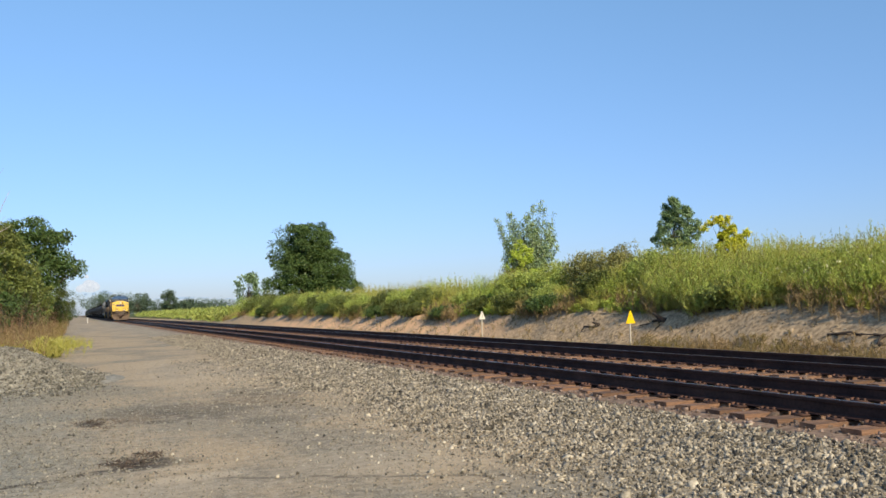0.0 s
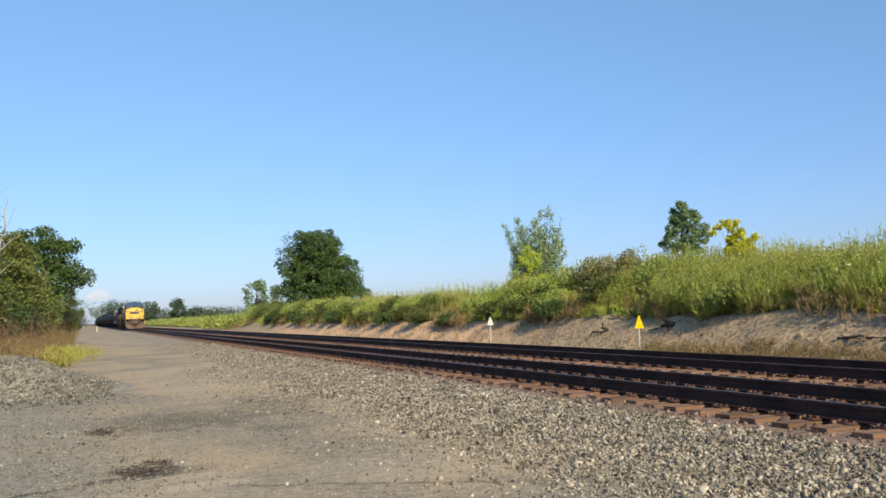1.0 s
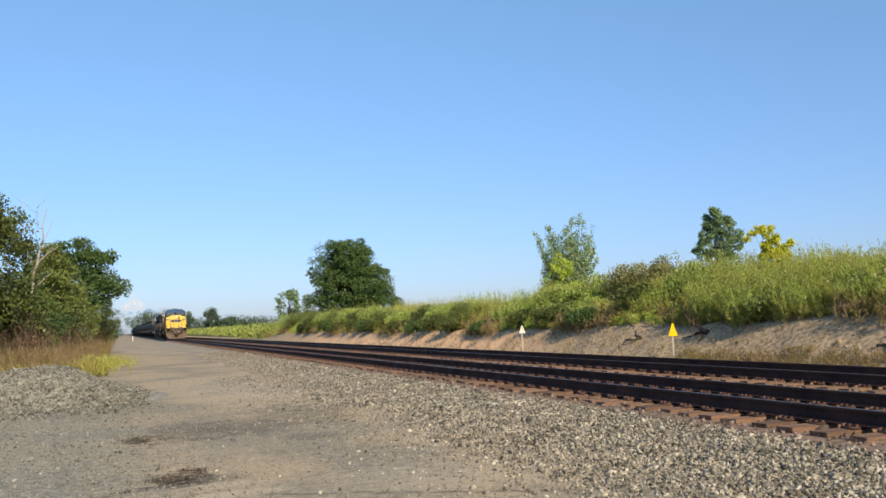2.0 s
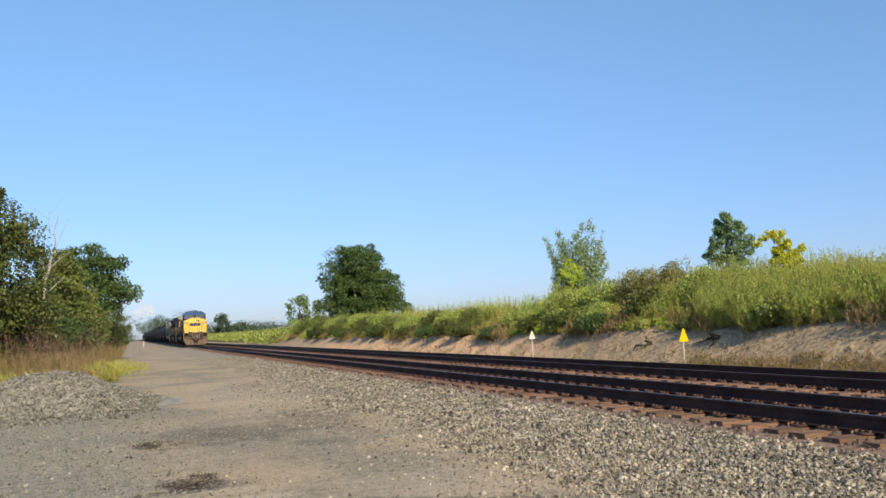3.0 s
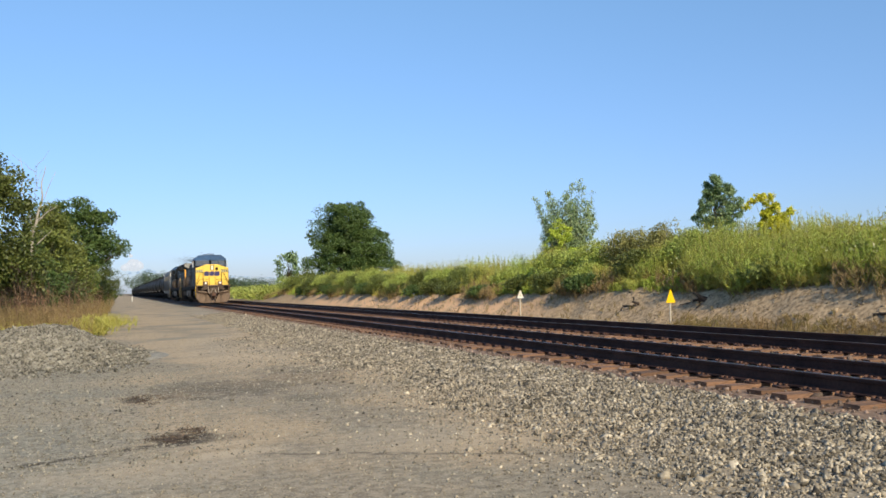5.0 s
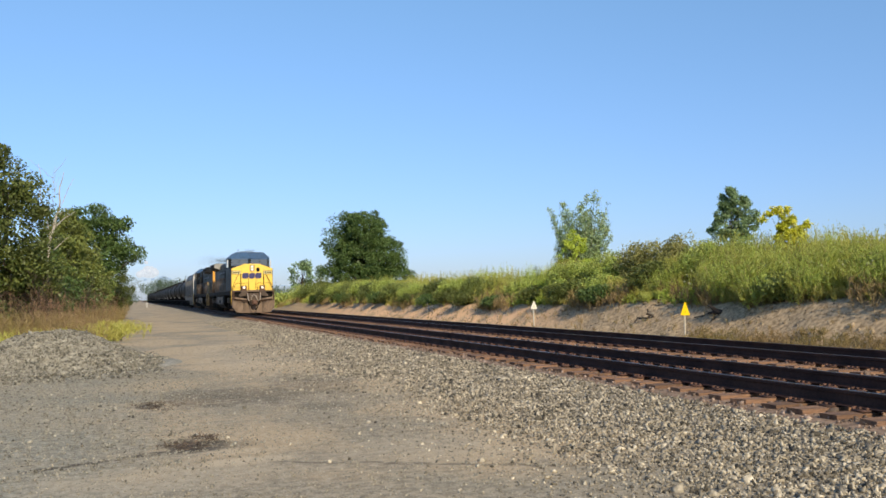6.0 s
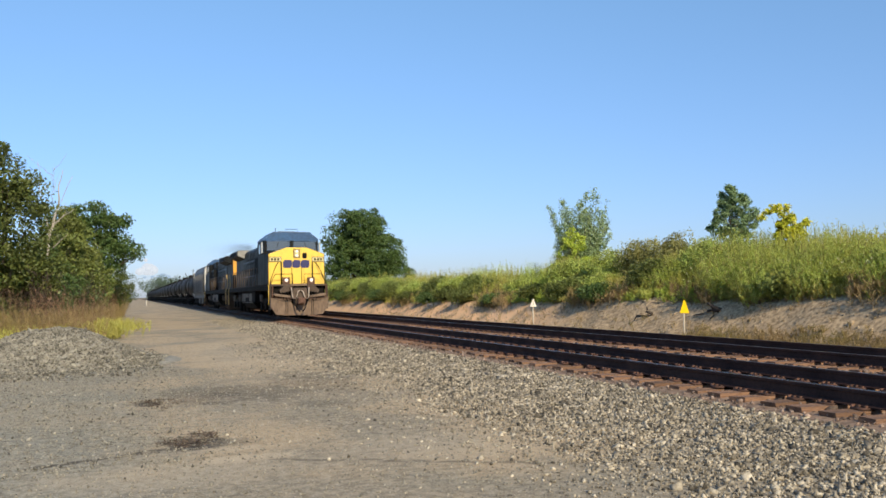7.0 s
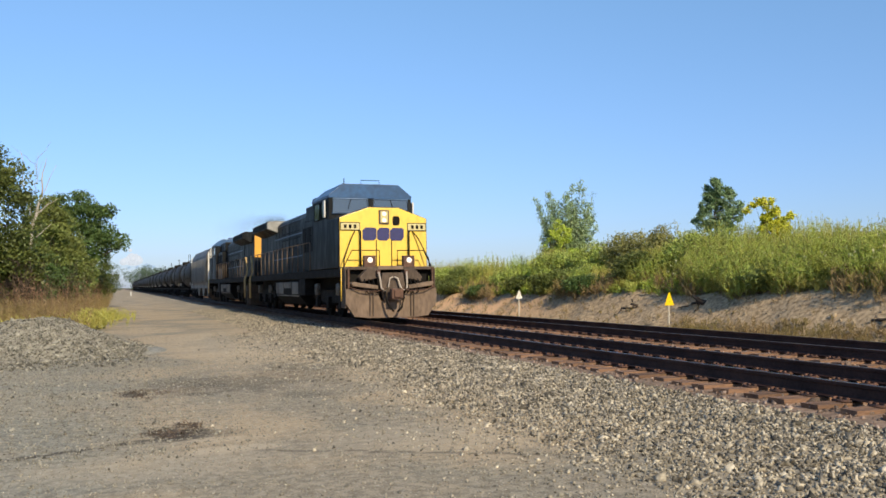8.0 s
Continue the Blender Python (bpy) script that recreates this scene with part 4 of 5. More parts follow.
# ---- the near side: thicket, dry weeds and the dead tree ----
def build_left_side():
    rng = np.random.default_rng(31)
    tree("thicket_tree", -5.7, 42.5, 9.7, 2.5, 0.8, 41, M_leaf_mid, "tall leafy green tree in the thicket", clumps=210, per=200, leaf=0.15, trunk=0.14, spread_=0.24,
         lobes=[(-1.6, 0, 8.3, 1.6), (-0.4, 0, 6.8, 1.8), (0.9, 0, 5.8, 1.2), (-1.8, 0, 5.0, 2.2), (0.3, 0, 4.2, 1.9), (1.5, 0, 6.1, 0.6), (-0.5, 0, 2.4, 2.4), (1.4, 0, 3.0, 1.3)])
    tree("thicket_tree", -10.0, 44.0, 10.8, 3.4, 0.8, 42, M_leaf_mid, "tall leafy green tree in the thicket", clumps=200, per=170, leaf=0.16, trunk=0.18, spread_=0.24)
    rows = [(-4.4, 44.5, 3.6, 1.6, M_leaf_dark, 49), (-9.4, 40.5, 4.6, 1.6, M_leaf_mid, 50), (-4.6, 49.0, 5.0, 1.9, M_leaf_dark, 51),
            (-3.3, 50.5, 3.4, 1.3, M_leaf_dark, 52), (-3.5, 57.0, 4.4, 1.8, M_leaf_dark, 53), (-3.6, 63.0, 4.0, 1.9, M_leaf_dark, 54), (-7.5, 42.5, 5.0, 2.0, M_leaf_dark, 55)]
    for x, y, h, w, m, k in rows:
        tone = "dark-green" if m is M_leaf_dark else "green"
        tagged(tree("thicket_bush", x, y, h, w, 0.0, k, m, tone + " undergrowth bush of the thicket", "shrub", clumps=90, per=140, leaf=0.145, trunk=0.05, spread_=0.28), group="thicket bushes")
    tree("olive_bush", -3.5, 51.5, 6.7, 1.9, 0.9, 44, M_leaf_olive, "olive-green cone-shaped tall bush in the thicket", "shrub", clumps=150, per=130, leaf=0.13, trunk=0.07, spread_=0.22, shape=2.2)
    tree("olive_bush", -2.7, 56, 4.9, 1.6, 0.1, 45, M_leaf_olive, "olive-green tall bush in the thicket", "shrub", clumps=100, per=150, leaf=0.13, trunk=0.07, spread_=0.26, shape=1.4)
    tree("spreading_tree", -3.15, 72, 9.4, 4.0, 1.6, 46, M_leaf_dark, "spreading dark-green tree with gaps in its crown", clumps=230, per=140, leaf=0.2, trunk=0.2, spread_=0.17,
         lobes=[(-1.8, 0, 6.84, 1.8), (0.3, 0, 7.92, 1.5), (1.8, 0, 6.66, 1.4), (2.6, 0, 5.31, 1.1), (0.4, 0, 5.22, 1.8), (-2.2, 0, 4.50, 2.2), (0.6, 0, 3.24, 1.4), (-1.2, 0, 2.70, 2.2), (1.7, 0, 4.32, 0.8)])
    tree("roadside_bush", -2.0, 150, 6.4, 2.1, 0.0, 47, M_leaf_mid, "rounded green bush beside the gravel road", "shrub", clumps=90, per=140, leaf=0.16, trunk=0.06, spread_=0.28)
    tree("roadside_bush", -2.5, 76, 3.4, 1.7, 0.0, 48, M_leaf_mid, "rounded green bush beside the gravel road", "shrub", clumps=90, per=140, leaf=0.16, trunk=0.06, spread_=0.28)
    # bleached dead tree
    bm = bmesh.new()
    g = np.random.default_rng(7)
    limb(bm, g, (0, 0, -0.1), (0.1, 0, 4.6), 0.09, 0.07, 0.05)
    limb(bm, g, (0.1, 0, 4.6), (0.55, 0, 6.3), 0.07, 0.045, 0.1)
    limb(bm, g, (0.55, 0, 6.3), (0.75, 0, 8.2), 0.045, 0.012, 0.15)
    limb(bm, g, (0.1, 0, 4.6), (-0.45, 0.2, 8.6), 0.035, 0.01, 0.12)
    limb(bm, g, (0.55, 0, 6.3), (1.2, 0.1, 7.9), 0.02, 0.008, 0.15)
    limb(bm, g, (0.3, 0, 5.4), (1.3, 0, 6.2), 0.03, 0.01, 0.12)
    limb(bm, g, (0.3, 0, 4.2), (1.0, 0, 4.9), 0.03, 0.01, 0.12)
    for k in range(14):
        z = 5 + 0.24 * k
        limb(bm, g, (0.3, 0, z), (0.3 + g.normal(0, 0.6), g.normal(0, 0.3), z + 0.9), 0.012, 0.004, 0.2, 4)
    ob = part("dead_tree", bm, M_deadwood, None, smooth=True)
    ob.location = (-4.15, 47.5, 0)
    tagged(ob, "bleached leafless dead tree standing in the thicket", "dead tree")
    xy = np.concatenate([spread(rng, 3600, -13, -0.9, 33, 47), spread(rng, 2600, -5, -0.4, 46, 92), spread(rng, 900, -7, -0.6, 92, 165)])
    keep = xy[:, 0] < -0.6 - 0.5 * rng.uniform(0, 1, len(xy)) - 0.03 * np.maximum(0, 38 - xy[:, 1]) ** 2
    xy = xy[keep]
    weeds("dry_weeds", rng, xy, 1.0, M_weed_dry, 16, 0.19, 0.10, 1.6, "dry straw-coloured tall weeds beside the lot", "weeds")
    weeds("red_brown_weeds", rng, xy[1::3] + np.array([-0.2, 1.8]), 1.75, M_weed_red, 18, 0.2, 0.10, 1.5, "reddish-brown dead weed stalks before the thicket", "weeds")
    xy = np.concatenate([spread(rng, 420, -10.5, -3.4, 41, 44.5), spread(rng, 110, -3.8, -2.2, 47, 54)])
    weeds("bare_brush", rng, xy, 2.5, M_twig, 34, 0.42, 0.05, 1.0, "dark leafless twiggy brush under the thicket", "brush", lean=0.28)
    xy = spread(rng, 1000, -9, -1.6, 31.5, 39)
    weeds("low_grass", rng, xy, 0.5, M_weed_gold, 14, 0.22, 0.12, 1.5, "yellow-green grass at the lot's edge", "grass")
    c = np.stack([rng.normal(-1.2, 0.42, 330), rng.normal(36.6, 0.8, 330)], 1)
    weeds("yellow_grass_clump", rng, c, 0.62, M_weed_gold, 16, 0.22, 0.13, 1.5, "bright yellow-green grass clump at the lot's edge", "grass")
    c = np.stack([rng.normal(-0.55, 0.5, 160), rng.normal(45, 1.6, 160)], 1)
    weeds("roadside_grass", rng, c, 0.5, M_weed_gold, 14, 0.2, 0.13, 1.5, "yellow-green grass beside the gravel road", "grass")


# ---- small things ----
def triangle_sign(x, y, tip, side, mat, tone, lean=0.0):
    """A triangular plate on a thin stake, facing down the line."""
    z0 = float(land(x, y))
    ob = tagged(empty("triangle_sign", pose(x, y, z0, 0, lean, 18)), tone + " triangular marker sign on a thin pale stake", "sign", group="triangle signs beside the track")
    h = tip - z0
    part("stake", boxed(-0.028, 0.028, 0.0, 0.03, -0.2, h - 0.12, bevel=0.004), M_stake, ob)
    t = side * 0.5
    bm = prism([(-t, 0), (-t + 0.02, -0.015), (t - 0.02, -0.015), (t, 0), (0.018, side * 0.84), (-0.018, side * 0.84)], "y", -0.012, 0.0)
    plate = part("plate", bm, mat, ob, tone + " painted plate")
    plate.location = (0, -0.002, h - side * 0.85)
    if mat is M_signwhite:
        part("dark_bar", boxed(-0.02, 0.02, -0.0165, -0.0125, side * 0.12, side * 0.5), M_stake, plate, "faint grey bar")
    for s in (0.22, 0.5):
        bolt = part("bolt", lathe([(-0.006, 0.009), (0.0, 0.009)], (0, 0, 0), "y", 8), M_rust, plate)
        bolt.location = (0, -0.013, side * s)
    return ob


def build_small_things():
    triangle_sign(15.2, 21.3, 1.28, 0.44, M_signyellow, "yellow", 0.8)
    triangle_sign(15.2, 31.4, 1.30, 0.36, M_signwhite, "white")
    post = tagged(empty("marker_post", pose(2.55, 188, 0)), "small white marker post far along the gravel road", "post")
    part("shaft", boxed(-0.07, 0.07, -0.07, 0.07, -0.2, 1.0, bevel=0.02), M_signwhite, post)
    part("cap", boxed(-0.09, 0.09, -0.09, 0.09, 0.98, 1.1, bevel=0.02), M_signwhite, post)
    rng = np.random.default_rng(5)

    def crooked(name, x, y, ends, r, label, mat):
        bm = bmesh.new()
        for a, b, r0 in ends:
            limb(bm, rng, a, b, r0 * r, 0.3 * r0 * r, 0.7, 6)
        ob = part(name, bm, mat, None, smooth=True)
        ob.location = (x, y, float(land(x, y)))
        return tagged(ob, label, "root")

    crooked("exposed_root", 15.75, 13.3, [((-0.05, 1.2, 0.02), (0, -0.2, 0.06), 1.0), ((0, 0, 0.06), (0, -1.3, 0.0), 0.8), ((0, -0.3, 0.06), (-0.35, -0.45, -0.3), 0.9),
                                          ((-0.3, -0.4, -0.1), (-0.35, -1.2, -0.28), 0.6), ((0, 0.6, 0.04), (-0.05, 1.1, 0.16), 0.4)], 0.045, "dark gnarled root exposed in the soil bank", M_root)
    crooked("root_stump", 16.1, 21.1, [((0.1, -0.2, 0.0), (-0.15, 0.1, 0.25), 1.6), ((0.1, 0, 0.1), (-0.2, 0.7, -0.12), 0.8), ((0, 0, 0.1), (-0.3, -0.2, -0.2), 0.8)], 0.07,
            "dark broken stump sticking out of the bank", M_root)
    crooked("root_stump", 15.9, 24.2, [((0.1, 0, 0.0), (-0.05, 0.05, 0.35), 1.2), ((0, 0, 0.1), (-0.3, 0.4, -0.1), 0.7)], 0.06, "broken stump sticking out of the bank", M_root)
    crooked("dead_branch", 15.9, 46.3, [((0, 0, -0.1), (0, 0.45, 0.5), 1.0), ((0, 0.1, 0.1), (-0.1, -0.4, 0.35), 0.7)], 0.05, "pale dead branch leaning on the bank", M_deadwood)
    # charred litter: two low dark tangles of twigs on the lot
    for (x, y, w, d, n) in ((0.30, 13.7, 0.15, 0.32, 420), (0.60, 9.85, 0.20, 0.52, 620)):
        cl = rng.normal(size=(9, 2)) * (w * 0.7, d * 0.8)
        pick = cl[rng.integers(0, 9, n)]
        at = np.stack([x + pick[:, 0] + rng.normal(0, 0.07, n), y + pick[:, 1] + rng.normal(0, 0.10, n), np.abs(rng.normal(0.008, 0.008, n))], 1)
        a = rng.uniform(0, 6.28, n)
        v, f_ = leaves(rng, at, 0.055, 0.9, 0.22, np.stack([np.cos(a), np.sin(a), 0.02 + 0 * a], 1))
        tagged(soup("charred_litter", v, f_, M_char), "dark charred twigs and litter on the gravel", "litter", kind="stuff")


def build_clouds():
    """Small white cumulus and thin wisps far off, low over the horizon."""
    rng = np.random.default_rng(77)
    for x, y, z, w, h, n in ((42, 2600, 74, 34, 34, 40), (78, 2620, 60, 46, 12, 24), (300, 2700, 44, 130, 5, 30), (440, 2720, 38, 90, 4, 20), (-70, 2650, 46, 70, 12, 24)):
        bm = bmesh.new()
        for k in range(n):
            u = rng.normal(0, 0.36)
            r = h * rng.uniform(0.10, 0.30)
            m = Matrix.Translation((u * w, rng.normal(0, 6), abs(rng.normal(0, 0.42)) * h * max(0.1, 1 - 1.2 * abs(u)))) @ Matrix.Diagonal((r * max(1.2, w / h * 0.45), r, r, 1))
            bmesh.ops.create_icosphere(bm, subdivisions=2, radius=1.0, matrix=m)
        ob = part("cloud", bm, M_cloud if h > 20 else M_wisp, None, smooth=True)
        ob.location = (x, y, z)
        tagged(ob, "small white cloud low over the horizon" if h > 20 else "thin pale wisp of cloud over the horizon", "cloud", "clouds", "structure")


build_clouds()
build_bank_plants()
build_far_side_trees()
build_left_side()
build_small_things()


# ---- the train ----
SPEED, NOSE_AT_END = 19.32, 28.1      # metres a second; where the leading nose stands at the last moment
MOVING = []                           # (thing, distance of its front behind the leading coupler)
WHEELSETS = []                        # (wheelset part, its place, radius)
LOCO_SIZE = 1.05
COUPLER_TO_NOSE = 1.35 * LOCO_SIZE


def wheelset(parent, y, r, name="wheelset", keyed=False):
    w = 0.70
    prof = [(-w - 0.12, 0.10), (-w - 0.11, 0.18), (-w - 0.09, r * 0.82), (-w - 0.07, r * 0.84), (-w - 0.07, r), (-w + 0.04, r + 0.005), (-w + 0.045, r + 0.03), (-w + 0.07, r + 0.03),
            (-w + 0.075, r * 0.84), (-w + 0.09, r * 0.8), (-w + 0.1, 0.12), (-w + 0.15, 0.085)]
    prof += [(-s, q) for s, q in prof[::-1]]
    ob = part(name, lathe(prof, (0, 0, 0), "x", 20), M_underframe, parent)
    ob.location = (0, y, r)
    for k in range(4):      # holes of the wheel web, dark, so that its turning shows
        a = math.pi * k / 2
        spot = part("web_hole", lathe([(-0.83, 0.05), (-0.80, 0.05)], (0, 0.27 * math.cos(a), 0.27 * math.sin(a)), "x", 8), M_black, ob)
    if keyed:
        WHEELSETS.append((ob, y, r, parent))
    return ob


def truck(parent, y, axles, gap, r, heavy):
    """A bogie: cast side frames with axle boxes and springs; its wheelsets are parts beside it."""
    half = gap * (axles - 1) / 2
    bm = bmesh.new()
    for s in (-1, 1):
        x0, x1 = (s * 0.92, s * 1.12)
        if heavy:
            b2 = prism([(-half - 0.75, 0.62), (-half - 0.7, 0.86), (-half * 0.6, 0.95), (half * 0.6, 0.95), (half + 0.7, 0.86), (half + 0.75, 0.62), (half * 0.5, 0.52), (-half * 0.5, 0.52)], "x", x0, x1)
        else:
            b2 = prism([(-half - 0.3, 0.38), (-half - 0.3, 0.60), (-0.5, 0.80), (0.5, 0.80), (half + 0.3, 0.60), (half + 0.3, 0.38), (0.45, 0.22), (-0.45, 0.22)], "x", x0, x1)
        me = bpy.data.meshes.new("t")
        b2.to_mesh(me)
        b2.free()
        bm.from_mesh(me)
        bpy.data.meshes.remove(me)
        for k in range(axles):
            a = -half + gap * k
            box(bm, s * 1.1, s * 1.24, a - 0.17, a + 0.17, r - 0.2, r + 0.2, 0.03)
            if heavy:
                for q in (-0.38, 0.38):
                    tube(bm, [(s * 1.02, a + q, 0.45), (s * 1.02, a + q, 0.9)], 0.09, 8)
        if not heavy:
            for q in (-0.2, 0.0, 0.2):
                tube(bm, [(s * 1.04, q, 0.3), (s * 1.04, q, 0.66)], 0.075, 8)
    box(bm, -0.95, 0.95, -0.35, 0.35, 0.5, 0.85, 0.03)
    ob = part("truck_frame", bm, M_underframe if heavy else M_black, parent, "cast steel bogie frame")
    ob.location = (0, y, 0)
    for k in range(axles):
        wheelset(parent, y - half + gap * k, r, keyed=heavy)
    return ob


def coupler(parent, y, s):
    bm = bmesh.new()
    box(bm, -0.09, 0.09, y - 0.08 * s, y + 0.75 * s, 0.72, 0.95, 0.02)
    box(bm, -0.17, 0.10, y - 0.02 * s, y + 0.26 * s, 0.66, 1.0, 0.04)
    box(bm, 0.06, 0.2, y - 0.06 * s, y + 0.14 * s, 0.68, 0.98, 0.04)
    part("coupler", bm, M_rust, parent, "rusty knuckle coupler")


def bent_rail(parent, pts, r=0.02, mat=None, name="handrail", label=""):
    return part(name, tubed(pts, r, 6), mat or M_black, parent, label, smooth=True)


def locomotive(lead):
    """A six-axle road locomotive with a wide yellow nose; local y runs back from the front coupler's face, z up from the rail."""
    loco = tagged(empty("locomotive"), "leading diesel locomotive, dark blue with a bright yellow nose" if lead else "second dark blue diesel locomotive, coupled long hood first", "locomotive", "locomotives of the train")
    L = 22.0
    coupler(loco, 0.0, 1)
    coupler(loco, L, -1)
    # underframe, decks
    part("underframe", boxed(-1.48, 1.48, 1.0, L - 1.0, 1.38, 1.66, bevel=0.03), M_black, loco)
    # added black box that blocks the view under the deck and stands for its darkness
    part("underbody_filler", boxed(-0.85, 0.85, 1.2, L - 1.2, 0.62, 1.39, bevel=0.02), M_black, loco)
    part("front_deck", boxed(-1.5, 1.5, 0.72, 1.4, 1.60, 1.70, bevel=0.02), M_grime, loco)
    # pilot: a dusty plate with cut corners, with its sloped foot
    pil = part("pilot", prism([(-1.50, 0.55), (-1.22, 0.13), (-0.75, 0.08), (0.75, 0.08), (1.22, 0.13), (1.50, 0.55), (1.50, 1.0), (0.52, 1.0), (0.36, 0.62), (-0.36, 0.62), (-0.52, 1.0), (-1.50, 1.0)], "y", 0.52, 0.60, 0.012),
               M_pilot, loco, "dusty brown steel pilot plate")
    for x in (-0.72, -0.62, 0.62, 0.72):
        part("pilot_rib", boxed(x - 0.018, x + 0.018, 0.47, 0.53, 0.14, 1.02, bevel=0.006), M_grime, pil)
    for s in (-1, 1):
        part("anticlimber", prism([(s * 0.50, 0.98), (s * 1.30, 1.08), (s * 1.36, 1.16), (s * 1.30, 1.22), (s * 0.50, 1.10)], "y", 0.34, 0.78, 0.02), M_pilot, loco, "dusty brown anticlimber shelf")
        part("front_box", prism([(s * 0.42, 1.34), (s * 0.98, 1.22), (s * 1.04, 1.36), (s * 0.80, 1.62), (s * 0.42, 1.62)], "y", 0.56, 0.95, 0.025), M_grime, loco, "grimy sloped bracket box")
        part("step_panel", boxed(s * 1.05, s * 1.30, 0.95, 1.06, 0.5, 1.60, bevel=0.02), M_black, loco)
        part("step_side", boxed(s * 1.46, s * 1.50, 0.62, 1.10, 0.40, 1.64, bevel=0.01), M_grime, loco)
        part("corner_post", boxed(s * 1.36, s * 1.42, 0.56, 0.62, 1.0, 1.66, bevel=0.01), M_rust, loco)
        for k, x in enumerate((0.60, 0.74, 0.88)):
            bent_rail(loco, [(s * x, 0.58, 1.30), (s * (x + 0.02), 0.44, 1.18), (s * (x - 0.04), 0.40, 0.98 - 0.05 * k), (s * (x - 0.10), 0.46, 0.86)], 0.022, M_black, "jumper_hose")
        bent_rail(loco, [(s * 0.22, 0.30, 1.02), (s * 0.55, 0.30, 0.92), (s * 1.05, 0.38, 0.94), (s * 1.42, 0.46, 1.06)], 0.016, M_rust, "cut_lever")
        bent_rail(loco, [(s * 0.26, 0.34, 0.98), (s * 0.30, 0.22, 0.72), (s * 0.20, 0.14, 0.42), (s * 0.06, 0.12, 0.28)], 0.035, M_black, "air_hose", "hanging black air hose")
    part("coupler_pocket", boxed(-0.45, 0.45, 0.62, 1.0, 0.6, 1.45, bevel=0.03), M_black, loco)
    # dark backing plate gives the recess its shade as colour
    part("recess_plate", boxed(-1.40, 1.40, 0.98, 1.02, 0.98, 1.62), M_underframe, loco)
    part("deck_lip", boxed(-0.42, 0.42, 0.66, 0.74, 1.60, 1.72, bevel=0.01), M_pilot, loco)
    part("drawbar_plate", prism([(-0.40, 1.12), (-0.30, 0.62), (0.30, 0.62), (0.40, 1.12), (0.34, 1.5), (-0.34, 1.5)], "y", 0.40, 0.50, 0.015), M_grime, loco)
    for s in (-1, 1):
        for k in range(3):
            part("step", boxed(s * 1.14, s * 1.5, 0.78, 1.06, 0.42 + 0.36 * k, 0.47 + 0.36 * k, bevel=0.008), M_grime, loco)
            part("rear_step", boxed(s * 1.14, s * 1.5, L - 1.06, L - 0.78, 0.42 + 0.36 * k, 0.47 + 0.36 * k, bevel=0.008), M_grime, loco)
        # pale looped brake and jumper hoses
        pts = [(s * 0.46, 0.42, 1.52), (s * 0.44, 0.33, 1.30), (s * 0.42, 0.28, 1.02), (s * 0.30, 0.26, 0.92), (s * 0.20, 0.27, 1.06), (s * 0.12, 0.3, 1.32), (s * 0.02, 0.3, 1.36)]
        bent_rail(loco, pts, 0.032, M_hose, "brake_hose", "pale looped brake hose")
        part("glad_hand_valve", boxed(s * 0.40, s * 0.52, 0.40, 0.54, 1.46, 1.58, bevel=0.02), M_rust, loco)
    # nose
    nose = part("nose", prism([(-1.5, 1.68), (1.5, 1.68), (1.5, 3.30), (0.52, 3.66), (-0.52, 3.66), (-1.5, 3.30)], "y", 1.38, 3.0, 0.03), M_blue, loco, "dark blue nose hood")
    face = part("nose_face", prism([(-1.47, 1.70), (1.47, 1.70), (1.47, 3.29), (0.51, 3.635), (-0.51, 3.635), (-1.47, 3.29)], "y", 1.345, 1.385, 0.012), M_yellow, loco, "bright yellow painted nose face")
    # plain blocks in place of the railway's emblem
    for x0, x1 in ((-0.72, -0.25), (-0.232, 0.192), (0.21, 0.68)):
        part("emblem_block", prism([(x0 + 0.06, 2.56), (x1 - 0.08, 2.56), (x1, 2.66), (x1, 2.94), (x1 - 0.06, 2.98), (x0 + 0.10, 2.98), (x0, 2.88), (x0, 2.62)], "y", 1.334, 1.35, 0.003), M_logo, face, "navy blue painted emblem block")
    lamp_box = part("headlight_housing", boxed(-0.17, 0.17, 1.29, 1.36, 3.10, 3.55, bevel=0.015), M_grime, face, "grimy headlight housing")
    part("lamp_plate", boxed(-0.125, 0.125, 1.283, 1.292, 3.14, 3.51, bevel=0.003), M_board, lamp_box)
    for z in (3.22, 3.43):
        part("headlight", lathe([(-0.02, 0.06), (0.0, 0.075), (0.02, 0.075)], (0, 1.295, z), "y", 16), M_lamp if lead else M_white, lamp_box, "round headlight")
    part("nose_window", prism([(0.30, 3.12), (0.34, 3.06), (0.50, 3.06), (0.54, 3.12), (0.54, 3.30), (0.50, 3.36), (0.34, 3.36), (0.30, 3.30)], "y", 1.325, 1.35, 0.004), M_black, face, "dark nose door window")
    for s in (-1, 1):
        nb = part("number_board", boxed(s * 0.82, s * 1.44, 1.315, 1.35, 2.90, 3.12, bevel=0.01), M_board, face, "pale number board with dark bars")
        part("board_frame", boxed(s * 0.80, s * 1.46, 1.322, 1.347, 2.875, 3.145, bevel=0.006), M_black, face)
        for k in range(3):
            x = s * (0.93 + 0.16 * k)
            part("bar", boxed(x, x + s * 0.09, 1.309, 1.318, 2.95, 3.07), M_black, nb)
        # door frame lines, ditch lights, grab irons
        bent_rail(face, [(s * 0.26, 1.335, 1.72), (s * 0.26, 1.335, 2.58)], 0.016, name="door_jamb")
        bent_rail(loco, [(s * 0.82, 1.22, 1.7), (s * 0.82, 1.22, 2.85), (s * 0.84, 1.33, 2.88)], 0.026, name="grab_iron")
